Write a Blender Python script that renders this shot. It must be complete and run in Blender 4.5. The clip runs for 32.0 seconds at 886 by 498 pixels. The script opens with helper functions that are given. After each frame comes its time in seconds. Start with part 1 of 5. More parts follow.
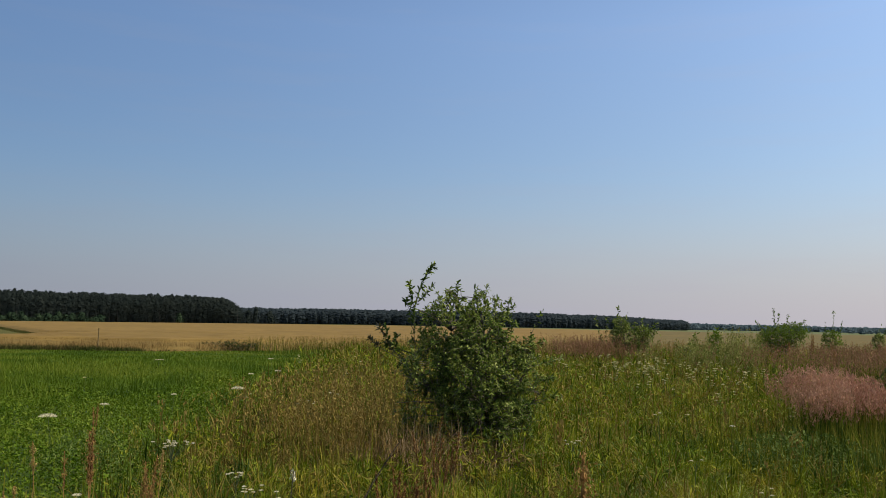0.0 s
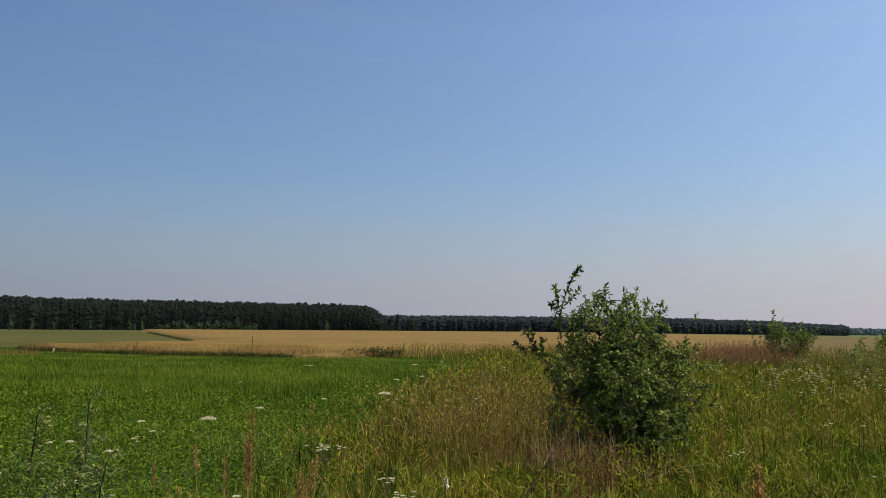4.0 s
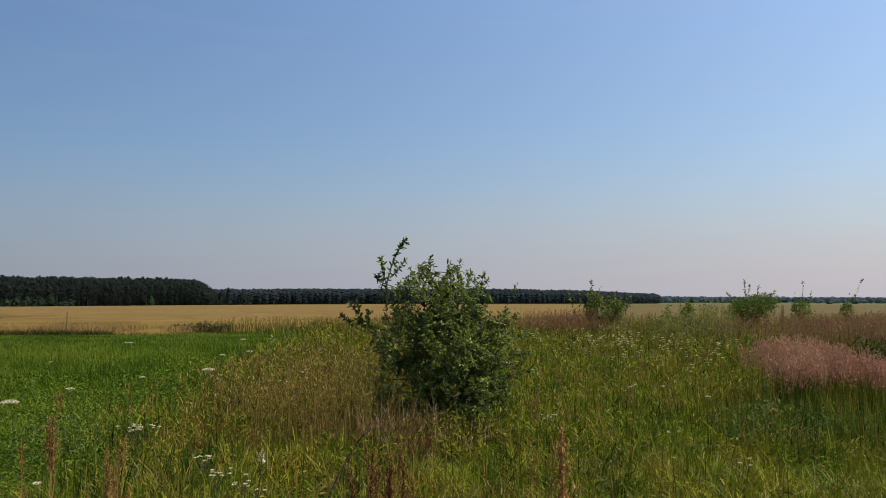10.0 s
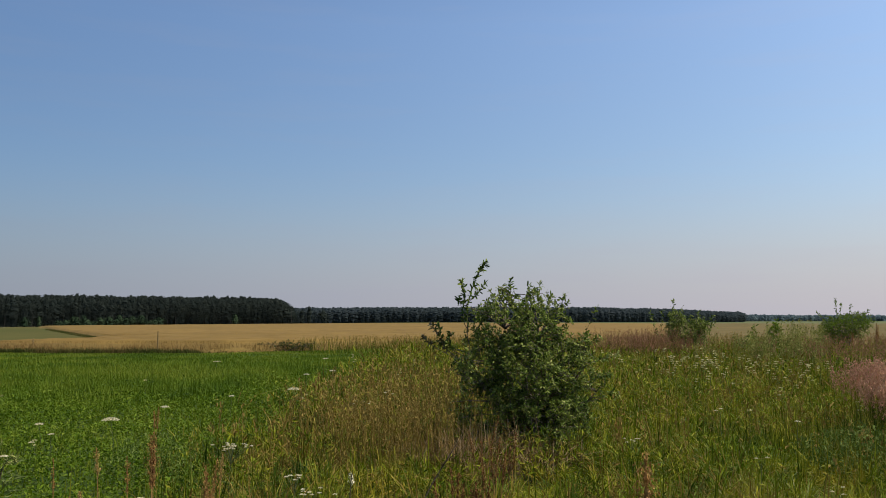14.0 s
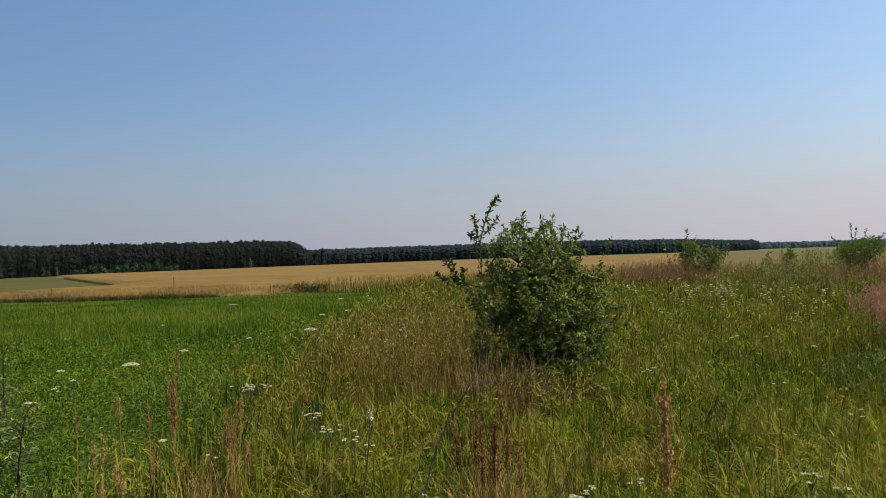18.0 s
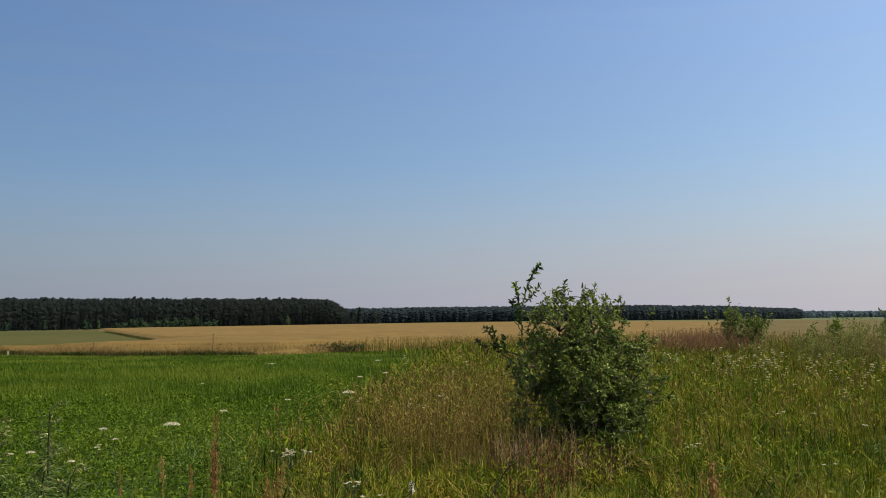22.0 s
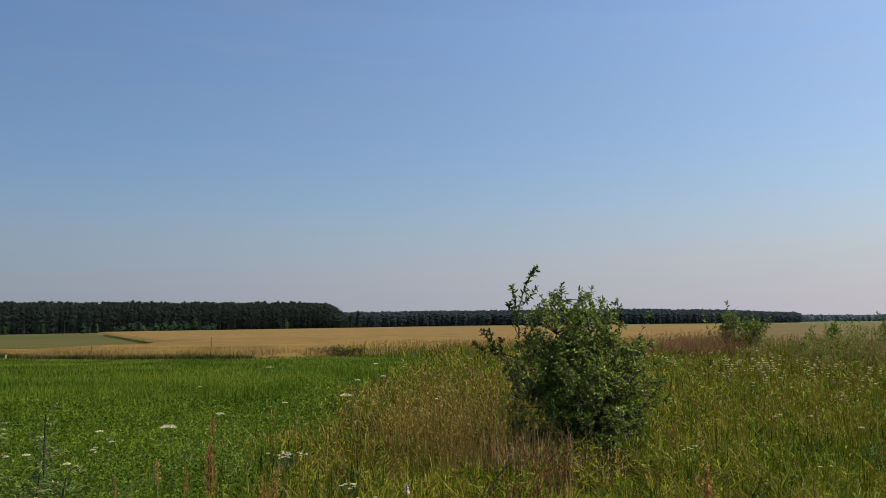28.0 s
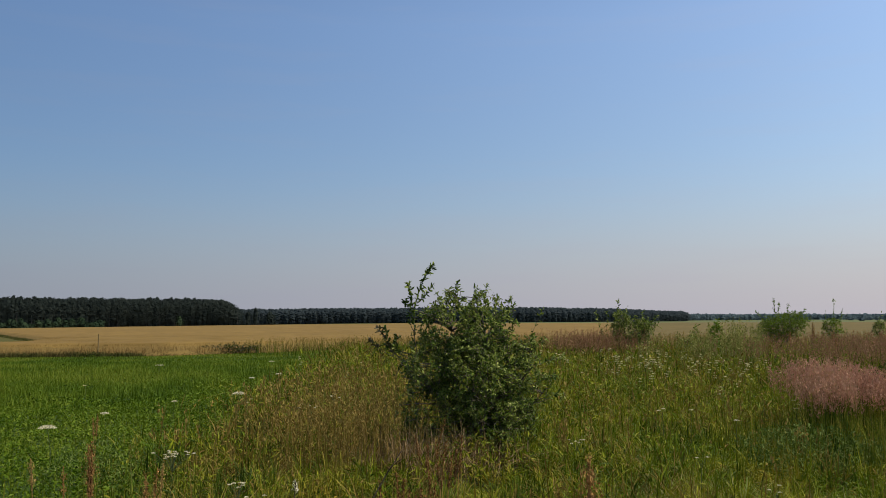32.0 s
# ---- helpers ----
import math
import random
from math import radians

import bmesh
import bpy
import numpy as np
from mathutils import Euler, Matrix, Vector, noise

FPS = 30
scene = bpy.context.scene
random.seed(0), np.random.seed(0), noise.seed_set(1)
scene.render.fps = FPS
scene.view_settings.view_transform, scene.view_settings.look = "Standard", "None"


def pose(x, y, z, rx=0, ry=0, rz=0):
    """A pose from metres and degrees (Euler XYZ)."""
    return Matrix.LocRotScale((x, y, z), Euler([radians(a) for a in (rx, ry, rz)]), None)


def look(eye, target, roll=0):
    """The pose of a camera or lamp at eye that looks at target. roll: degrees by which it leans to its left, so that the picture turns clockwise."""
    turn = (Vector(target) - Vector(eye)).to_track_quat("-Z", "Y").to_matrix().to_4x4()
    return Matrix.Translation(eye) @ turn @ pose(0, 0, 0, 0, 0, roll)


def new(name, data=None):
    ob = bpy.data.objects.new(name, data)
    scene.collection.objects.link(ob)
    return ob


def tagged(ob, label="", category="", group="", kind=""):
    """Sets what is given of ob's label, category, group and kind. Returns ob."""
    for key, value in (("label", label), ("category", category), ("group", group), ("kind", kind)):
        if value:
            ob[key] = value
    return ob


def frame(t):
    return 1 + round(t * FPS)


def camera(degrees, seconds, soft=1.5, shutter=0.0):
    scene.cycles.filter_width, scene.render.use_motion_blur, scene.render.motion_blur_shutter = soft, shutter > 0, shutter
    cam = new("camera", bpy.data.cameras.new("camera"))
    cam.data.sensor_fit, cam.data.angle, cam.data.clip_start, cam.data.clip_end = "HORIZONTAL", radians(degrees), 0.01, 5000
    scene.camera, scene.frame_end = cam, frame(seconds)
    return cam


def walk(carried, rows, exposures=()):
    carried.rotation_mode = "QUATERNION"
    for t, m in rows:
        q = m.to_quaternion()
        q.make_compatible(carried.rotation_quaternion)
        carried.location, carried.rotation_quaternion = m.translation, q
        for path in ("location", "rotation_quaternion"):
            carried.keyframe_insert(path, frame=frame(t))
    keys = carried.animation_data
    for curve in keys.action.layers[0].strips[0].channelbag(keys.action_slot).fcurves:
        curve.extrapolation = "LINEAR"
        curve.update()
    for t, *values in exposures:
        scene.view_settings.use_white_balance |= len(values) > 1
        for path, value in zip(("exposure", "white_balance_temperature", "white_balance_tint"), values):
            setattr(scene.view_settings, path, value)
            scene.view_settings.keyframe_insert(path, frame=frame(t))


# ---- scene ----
cam = camera(56.0, 32.0, soft=0.8)
PATH = [
    (0, (0.094, 0.259, 1.613), (0.09, 2.251, 1.792), 1.1),
    (0.5, (0.09, 0.259, 1.613), (0.075, 2.251, 1.796), 1.0),
    (1, (0.063, 0.28, 1.615), (0.019, 2.27, 1.803), 1.0),
    (1.5, (0.004, 0.311, 1.601), (-0.184, 2.294, 1.781), 0.6),
    (2, (-0.039, 0.282, 1.601), (-0.453, 2.231, 1.778), 0.6),
    (2.5, (-0.04, 0.291, 1.599), (-0.567, 2.212, 1.776), 0.8),
    (3, (-0.026, 0.306, 1.603), (-0.561, 2.224, 1.781), 0.9),
    (3.5, (-0.013, 0.444, 1.578), (-0.466, 2.384, 1.761), 0.9),
    (4, (0.011, 0.433, 1.592), (-0.322, 2.395, 1.781), 0.8),
    (4.5, (0.041, 0.435, 1.585), (-0.193, 2.411, 1.79), 0.7),
    (6.5, (0.073, 0.408, 1.593), (0.046, 2.398, 1.797), 0.5),
    (7, (0.107, 0.417, 1.588), (0.146, 2.407, 1.788), 0.3),
    (7.5, (0.133, 0.424, 1.582), (0.222, 2.414, 1.763), 0.1),
    (8, (0.129, 0.435, 1.586), (0.248, 2.425, 1.743), 0.0),
    (8.5, (0.129, 0.434, 1.592), (0.25, 2.424, 1.74), 0.1),
    (9, (0.12, 0.429, 1.59), (0.227, 2.422, 1.73), 0.1),
    (9.5, (0.117, 0.445, 1.591), (0.202, 2.439, 1.723), 0.1),
    (10, (0.108, 0.437, 1.592), (0.169, 2.432, 1.718), -0.0),
    (10.5, (0.108, 0.459, 1.585), (0.142, 2.455, 1.69), 0.2),
    (11, (0.096, 0.455, 1.584), (0.103, 2.454, 1.644), 0.8),
    (11.5, (0.073, 0.342, 1.59), (0.066, 2.341, 1.631), 1.0),
    (12, (0.077, 0.39, 1.583), (0.056, 2.39, 1.589), 1.0),
    (12.5, (0.071, 0.385, 1.584), (0.025, 2.385, 1.573), 1.0),
    (13, (0.075, 0.334, 1.599), (0.005, 2.333, 1.594), 0.3),
    (13.5, (0.076, 0.322, 1.619), (0.012, 2.32, 1.678), 0.0),
    (14, (0.075, 0.321, 1.634), (-0.049, 2.31, 1.804), 0.0),
    (14.5, (0.08, 0.334, 1.635), (-0.056, 2.322, 1.808), 0.3),
    (15, (0.086, 0.343, 1.631), (-0.061, 2.331, 1.796), 0.2),
    (15.5, (0.084, 0.34, 1.623), (-0.076, 2.331, 1.729), -0.4),
    (17.5, (0.071, 0.356, 1.626), (-0.089, 2.349, 1.644), -1.8),
    (18, (0.069, 0.387, 1.622), (-0.086, 2.381, 1.643), -1.8),
    (18.5, (0.074, 0.393, 1.621), (-0.066, 2.388, 1.655), -1.6),
    (19, (0.076, 0.388, 1.623), (-0.05, 2.384, 1.656), -1.6),
    (19.5, (0.077, 0.387, 1.622), (-0.049, 2.383, 1.658), -1.6),
    (20, (0.077, 0.369, 1.62), (-0.03, 2.366, 1.651), -1.4),
    (20.5, (0.067, 0.367, 1.641), (-0.038, 2.363, 1.691), -0.9),
    (21, (0.055, 0.36, 1.669), (-0.067, 2.354, 1.76), -0.6),
    (21.5, (0.037, 0.319, 1.685), (-0.139, 2.307, 1.826), -0.5),
    (22, (0.022, 0.341, 1.684), (-0.218, 2.319, 1.853), -0.5),
    (22.5, (-0.023, 0.423, 1.684), (-0.321, 2.392, 1.875), -0.4),
    (23, (-0.019, 0.268, 1.69), (-0.383, 2.225, 1.889), -0.4),
    (23.5, (-0.033, 0.258, 1.692), (-0.448, 2.203, 1.9), -0.4),
    (24, (-0.047, 0.309, 1.692), (-0.486, 2.249, 1.902), -0.5),
    (24.5, (-0.035, 0.313, 1.691), (-0.482, 2.251, 1.895), -0.7),
    (26.5, (-0.004, 0.31, 1.683), (-0.396, 2.262, 1.876), -0.6),
    (27, (0.01, 0.359, 1.678), (-0.328, 2.321, 1.862), -0.5),
    (27.5, (0.029, 0.386, 1.677), (-0.261, 2.357, 1.853), -0.5),
    (28, (0.044, 0.342, 1.67), (-0.193, 2.32, 1.848), -0.5),
    (28.5, (0.055, 0.337, 1.68), (-0.129, 2.32, 1.865), -0.6),
    (29, (0.066, 0.339, 1.675), (-0.062, 2.326, 1.866), -0.8),
    (29.5, (0.073, 0.345, 1.671), (-0.014, 2.333, 1.865), -0.8),
    (30, (0.066, 0.344, 1.672), (-0.004, 2.333, 1.868), -0.8),
    (30.5, (0.064, 0.346, 1.667), (-0.018, 2.336, 1.854), -0.6),
    (31, (0.07, 0.348, 1.669), (0.001, 2.339, 1.848), -0.4),
    (31.5, (0.082, 0.328, 1.663), (0.05, 2.319, 1.843), -0.3),
    (32, (0.092, 0.324, 1.662), (0.092, 2.317, 1.833), -0.3),
]
exposure_rows = [(0.0, -0.01), (1.5, -0.01), (2.2, 0.03), (4.5, 0.03), (7.0, -0.02), (10.0, -0.01), (11.0, 0.14), (12.0, 0.25), (13.2, 0.26), (14.2, 0.03), (15.2, 0.03), (17.5, 0.13), (20.4, 0.14), (21.6, 0.06), (24.0, 0.02), (27.0, 0.05), (29.5, -0.02), (32.0, -0.04)]
walk(cam, [(t, look(eye, target, roll)) for t, eye, target, roll in PATH], exposure_rows)

# ---- sky and sun ----
SUN_ELEVATION, SUN_BEARING = 54.0, 94.0      # degrees above the horizon; degrees right of straight ahead
world = bpy.data.worlds.new("sky")
scene.world = world
world.use_nodes = True
wn, wl = world.node_tree.nodes, world.node_tree.links
wn.clear()
w_out = wn.new("ShaderNodeOutputWorld")
w_bg = wn.new("ShaderNodeBackground")
w_sky = wn.new("ShaderNodeTexSky")
w_sky.sky_type = "NISHITA"
w_sky.sun_disc = False
w_sky.sun_elevation = radians(SUN_ELEVATION)
w_sky.sun_rotation = radians(SUN_BEARING)
w_sky.altitude = 150.0
w_sky.air_density = 1.0
w_sky.dust_density = 0.5
w_sky.ozone_density = 1.6
w_bg.inputs["Strength"].default_value = 0.125


def w_node(kind, **values):
    node = wn.new(kind)
    for k, v in values.items():
        node.inputs[k.replace("_", " ")].default_value = v
    return node


# summer haze: the sky whitens towards the horizon and brightens towards the sun's side
w_geo = wn.new("ShaderNodeTexCoord")
w_xyz = wn.new("ShaderNodeSeparateXYZ")
wl.new(w_geo.outputs["Generated"], w_xyz.inputs[0])
w_dot = wn.new("ShaderNodeVectorMath")
w_dot.operation = "DOT_PRODUCT"
w_dot.inputs[1].default_value = (math.sin(radians(84)), math.cos(radians(84)), 0)
wl.new(w_geo.outputs["Generated"], w_dot.inputs[0])
w_side = w_node("ShaderNodeMapRange", From_Min=-0.62, From_Max=0.8, To_Min=0.67, To_Max=1.40)
w_side2 = w_node("ShaderNodeMapRange", From_Min=-0.62, From_Max=0.8, To_Min=0.66, To_Max=1.28)
for node in (w_side, w_side2):
    wl.new(w_dot.outputs["Value"], node.inputs["Value"])
w_tint = wn.new("ShaderNodeVectorMath")
w_tint.operation = "MULTIPLY"
w_tint.inputs[1].default_value = (0.95, 0.972, 1.025)
wl.new(w_sky.outputs[0], w_tint.inputs[0])
w_rise = w_node("ShaderNodeMapRange", From_Min=0.0, From_Max=0.34, To_Min=0.61, To_Max=1.13)
wl.new(w_xyz.outputs["Z"], w_rise.inputs["Value"])
w_gain = wn.new("ShaderNodeMath")
w_gain.operation = "MULTIPLY"
wl.new(w_side.outputs[0], w_gain.inputs[0])
wl.new(w_rise.outputs[0], w_gain.inputs[1])
w_blue = wn.new("ShaderNodeVectorMath")
w_blue.operation = "SCALE"
wl.new(w_tint.outputs[0], w_blue.inputs[0])
wl.new(w_gain.outputs[0], w_blue.inputs["Scale"])
w_haze = wn.new("ShaderNodeVectorMath")
w_haze.operation = "SCALE"
w_haze.inputs[0].default_value = (3.27, 3.31, 4.0)
wl.new(w_side2.outputs[0], w_haze.inputs["Scale"])
w_fall = wn.new("ShaderNodeMapRange")
w_fall.interpolation_type = "SMOOTHERSTEP"
w_fall.inputs["From Min"].default_value, w_fall.inputs["From Max"].default_value = -0.04, 0.215
w_fall.inputs["To Min"].default_value, w_fall.inputs["To Max"].default_value = 0.95, 0.0
wl.new(w_xyz.outputs["Z"], w_fall.inputs["Value"])
w_map = wn.new("ShaderNodeMapping")
w_map.inputs["Scale"].default_value = (3.0, 3.0, 26.0)
wl.new(w_geo.outputs["Generated"], w_map.inputs["Vector"])
w_cirrus = w_node("ShaderNodeTexNoise", Scale=1.6, Detail=5.0, Roughness=0.55)
wl.new(w_map.outputs[0], w_cirrus.inputs["Vector"])
w_thin = w_node("ShaderNodeMapRange", From_Min=0.5, From_Max=0.85, To_Min=0.0, To_Max=0.13)
wl.new(w_cirrus.outputs["Fac"], w_thin.inputs["Value"])
w_add = wn.new("ShaderNodeMath")
w_add.use_clamp = True
wl.new(w_fall.outputs[0], w_add.inputs[0])
wl.new(w_thin.outputs[0], w_add.inputs[1])
w_mix = wn.new("ShaderNodeMixRGB")
wl.new(w_add.outputs[0], w_mix.inputs["Fac"])
wl.new(w_blue.outputs[0], w_mix.inputs["Color1"])
wl.new(w_haze.outputs[0], w_mix.inputs["Color2"])
# whiter towards the sun, bluer away from it
w_warm = w_node("ShaderNodeMapRange", From_Min=-0.5, From_Max=0.55)
wl.new(w_dot.outputs["Value"], w_warm.inputs["Value"])
w_cast = wn.new("ShaderNodeMixRGB")
w_cast.inputs["Color1"].default_value, w_cast.inputs["Color2"].default_value = (0.91, 0.99, 1.05, 1), (1.09, 1.018, 0.945, 1)
wl.new(w_warm.outputs[0], w_cast.inputs["Fac"])
w_final = wn.new("ShaderNodeVectorMath")
w_final.operation = "MULTIPLY"
wl.new(w_mix.outputs[0], w_final.inputs[0])
wl.new(w_cast.outputs[0], w_final.inputs[1])
wl.new(w_final.outputs[0], w_bg.inputs["Color"])
wl.new(w_bg.outputs[0], w_out.inputs["Surface"])

sun = new("sun", bpy.data.lights.new("sun", "SUN"))
sun.data.energy = 5.6
sun.data.angle = radians(0.55)
sun.data.color = (1.0, 0.93, 0.80)
sb, se = radians(SUN_BEARING), radians(SUN_ELEVATION)
sun.matrix_world = look((60 * math.sin(sb) * math.cos(se), 60 * math.cos(sb) * math.cos(se), 60 * math.sin(se)), (0, 0, 0))

# ---- materials ----
def foliage(name, colours, translucent=0.35, rough=0.55, patch=None, patch_scale=0.35, patch_lo=0.45, patch_hi=0.62, gloss=0.06, drift=0.0, drift_scale=1.1):
    """Leaf or straw: one colour a blade out of a few, drifting in patches over the ground, with light coming through."""
    m = bpy.data.materials.new(name)
    m.use_nodes = True
    n, l = m.node_tree.nodes, m.node_tree.links
    n.clear()
    out = n.new("ShaderNodeOutputMaterial")
    geo = n.new("ShaderNodeNewGeometry")
    ramp = n.new("ShaderNodeValToRGB")
    els = ramp.color_ramp.elements
    while len(els) < len(colours):
        els.new(0.5)
    for i, c in enumerate(colours):
        els[i].position = i / max(1, len(colours) - 1)
        els[i].color = (*c, 1)
    colour = ramp.outputs["Color"]
    tex = n.new("ShaderNodeTexCoord")
    if drift:
        dn = n.new("ShaderNodeTexNoise")
        dn.inputs["Scale"].default_value = drift_scale
        dn.inputs["Detail"].default_value = 2.5
        l.new(tex.outputs["Object"], dn.inputs["Vector"])
        dr = n.new("ShaderNodeMapRange")
        dr.inputs["From Min"].default_value, dr.inputs["From Max"].default_value = 0.39, 0.61
        l.new(dn.outputs["Fac"], dr.inputs["Value"])
        dm = n.new("ShaderNodeMix")
        dm.inputs["Factor"].default_value = drift
        l.new(geo.outputs["Random Per Island"], dm.inputs["A"])
        l.new(dr.outputs["Result"], dm.inputs["B"])
        l.new(dm.outputs["Result"], ramp.inputs["Fac"])
    else:
        l.new(geo.outputs["Random Per Island"], ramp.inputs["Fac"])
    if patch:
        noi = n.new("ShaderNodeTexNoise")
        noi.inputs["Scale"].default_value = patch_scale
        noi.inputs["Detail"].default_value = 3.0
        l.new(tex.outputs["Object"], noi.inputs["Vector"])
        pr = n.new("ShaderNodeMapRange")
        pr.inputs["From Min"].default_value = patch_lo
        pr.inputs["From Max"].default_value = patch_hi
        l.new(noi.outputs["Fac"], pr.inputs["Value"])
        mix = n.new("ShaderNodeMixRGB")
        mix.inputs["Color2"].default_value = (*patch, 1)
        l.new(pr.outputs["Result"], mix.inputs["Fac"])
        l.new(colour, mix.inputs["Color1"])
        colour = mix.outputs["Color"]
    fine = n.new("ShaderNodeTexNoise")
    fine.inputs["Scale"].default_value = 35.0
    l.new(tex.outputs["Object"], fine.inputs["Vector"])
    hsv = n.new("ShaderNodeHueSaturation")
    fr = n.new("ShaderNodeMapRange")
    fr.inputs["To Min"].default_value, fr.inputs["To Max"].default_value = 0.68, 1.32
    l.new(fine.outputs["Fac"], fr.inputs["Value"])
    l.new(fr.outputs["Result"], hsv.inputs["Value"])
    l.new(colour, hsv.inputs["Color"])
    colour = hsv.outputs["Color"]
    bsdf = n.new("ShaderNodeBsdfPrincipled")
    bsdf.inputs["Roughness"].default_value = rough
    bsdf.inputs["Specular IOR Level"].default_value = gloss
    l.new(colour, bsdf.inputs["Base Color"])
    tr = n.new("ShaderNodeBsdfTranslucent")
    l.new(colour, tr.inputs["Color"])
    mx = n.new("ShaderNodeMixShader")
    mx.inputs["Fac"].default_value = translucent
    l.new(bsdf.outputs[0], mx.inputs[1])
    l.new(tr.outputs[0], mx.inputs[2])
    l.new(mx.outputs[0], out.inputs["Surface"])
    return m


def earth(name, a, b, c, scale=1.5, fine=25.0, bump=0.4, rough=0.95):
    """Soil, turf or field seen from afar: three colours over two scales of noise, with relief."""
    m = bpy.data.materials.new(name)
    m.use_nodes = True
    n, l = m.node_tree.nodes, m.node_tree.links
    bsdf = n["Principled BSDF"]
    bsdf.inputs["Roughness"].default_value = rough
    bsdf.inputs["Specular IOR Level"].default_value = 0.1
    tex = n.new("ShaderNodeTexCoord")
    n1, n2 = n.new("ShaderNodeTexNoise"), n.new("ShaderNodeTexNoise")
    n1.inputs["Scale"].default_value, n1.inputs["Detail"].default_value = scale, 5
    n2.inputs["Scale"].default_value, n2.inputs["Detail"].default_value = fine, 4
    r1 = n.new("ShaderNodeMapRange")
    r1.inputs["From Min"].default_value, r1.inputs["From Max"].default_value = 0.38, 0.62
    r2 = n.new("ShaderNodeMapRange")
    r2.inputs["From Min"].default_value, r2.inputs["From Max"].default_value = 0.4, 0.7
    m1, m2 = n.new("ShaderNodeMixRGB"), n.new("ShaderNodeMixRGB")
    m1.inputs["Color1"].default_value, m1.inputs["Color2"].default_value = (*a, 1), (*b, 1)
    m2.inputs["Color2"].default_value = (*c, 1)
    l.new(tex.outputs["Object"], n1.inputs["Vector"])
    l.new(tex.outputs["Object"], n2.inputs["Vector"])
    l.new(n1.outputs["Fac"], r1.inputs["Value"])
    l.new(n2.outputs["Fac"], r2.inputs["Value"])
    l.new(r1.outputs["Result"], m1.inputs["Fac"])
    l.new(r2.outputs["Result"], m2.inputs["Fac"])
    l.new(m1.outputs["Color"], m2.inputs["Color1"])
    l.new(m2.outputs["Color"], bsdf.inputs["Base Color"])
    bp = n.new("ShaderNodeBump")
    bp.inputs["Strength"].default_value = bump
    bp.inputs["Distance"].default_value = 0.05
    l.new(n2.outputs["Fac"], bp.inputs["Height"])
    l.new(bp.outputs["Normal"], bsdf.inputs["Normal"])
    return m


# very dark turf soil puts shade into the gaps between the blades
SOIL = earth("turf_soil", (0.018, 0.023, 0.005), (0.027, 0.026, 0.007), (0.010, 0.012, 0.003))
CROP_SOIL = earth("crop_floor", (0.036, 0.064, 0.010), (0.050, 0.078, 0.013), (0.022, 0.038, 0.006))
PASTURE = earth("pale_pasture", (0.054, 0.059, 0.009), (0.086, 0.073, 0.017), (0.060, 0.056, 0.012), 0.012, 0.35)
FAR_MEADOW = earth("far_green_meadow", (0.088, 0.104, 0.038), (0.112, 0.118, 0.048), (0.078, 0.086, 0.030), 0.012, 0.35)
STRAW_AND_SHADE = earth("straw_and_shade", (0.185, 0.118, 0.034), (0.152, 0.098, 0.029), (0.095, 0.07, 0.021))
GRAIN_TOP = earth("ripe_grain", (0.192, 0.120, 0.031), (0.160, 0.100, 0.027), (0.132, 0.083, 0.022), 0.05, 0.5, 0.5)
# duller olive grain, split off along a camera sight line behind a bush
GRAIN_EAST = earth("olive_grain", (0.128, 0.090, 0.028), (0.108, 0.080, 0.025), (0.088, 0.068, 0.020), 0.05, 0.5, 0.5)
# ramp runs wider than the blades' own colour, to carry gap shade
GRASS = foliage("meadow_blade", [(0.013, 0.027, 0.003), (0.040, 0.069, 0.006), (0.096, 0.126, 0.010), (0.190, 0.186, 0.019), (0.288, 0.228, 0.044)], 0.22, 0.5, drift=0.72, drift_scale=2.1)
LUSH = foliage("lush_blade", [(0.029, 0.056, 0.004), (0.088, 0.129, 0.006), (0.184, 0.206, 0.011), (0.292, 0.256, 0.027)], 0.22, 0.45, (0.26, 0.15, 0.02), 0.9, 0.57, 0.78, drift=0.6, drift_scale=2.4)
DRY = foliage("dry_straw", [(0.100, 0.065, 0.011), (0.160, 0.110, 0.021), (0.240, 0.172, 0.044), (0.138, 0.080, 0.016)], 0.25, 0.7, drift=0.3)
SEED = foliage("tan_seed_head", [(0.128, 0.080, 0.017), (0.194, 0.130, 0.029), (0.310, 0.226, 0.064), (0.118, 0.064, 0.014)], 0.3, 0.8, drift=0.35)
PINK = foliage("pink_plume", [(0.26, 0.124, 0.076), (0.385, 0.188, 0.116), (0.49, 0.275, 0.176), (0.34, 0.215, 0.108)], 0.35, 0.8, drift=0.4, drift_scale=0.9)
RUSSET = foliage("russet_plume", [(0.20, 0.100, 0.050), (0.27, 0.140, 0.072), (0.33, 0.190, 0.100)], 0.3, 0.8, drift=0.4)
CLOVER = foliage("crop_leaf", [(0.024, 0.050, 0.003), (0.062, 0.110, 0.005), (0.112, 0.166, 0.010), (0.180, 0.225, 0.026)], 0.36, 0.5, gloss=0.08, drift=0.35, drift_scale=0.6)
CROP_BLADE = foliage("crop_blade", [(0.050, 0.092, 0.007), (0.101, 0.150, 0.011), (0.178, 0.204, 0.022)], 0.38, 0.5, drift=0.65, drift_scale=0.28)
# darkest and palest leaf tones hold the crown's inner shade and highlights
BUSH_LEAF = foliage("bush_leaf", [(0.024, 0.043, 0.007), (0.080, 0.124, 0.019), (0.205, 0.250, 0.045), (0.400, 0.415, 0.130)], 0.32, 0.45, gloss=0.07, drift=0.3, drift_scale=3.0)
RED_LEAF = foliage("red_shoot_leaf", [(0.080, 0.062, 0.022), (0.125, 0.098, 0.036), (0.095, 0.115, 0.030)], 0.25, 0.45, gloss=0.2)
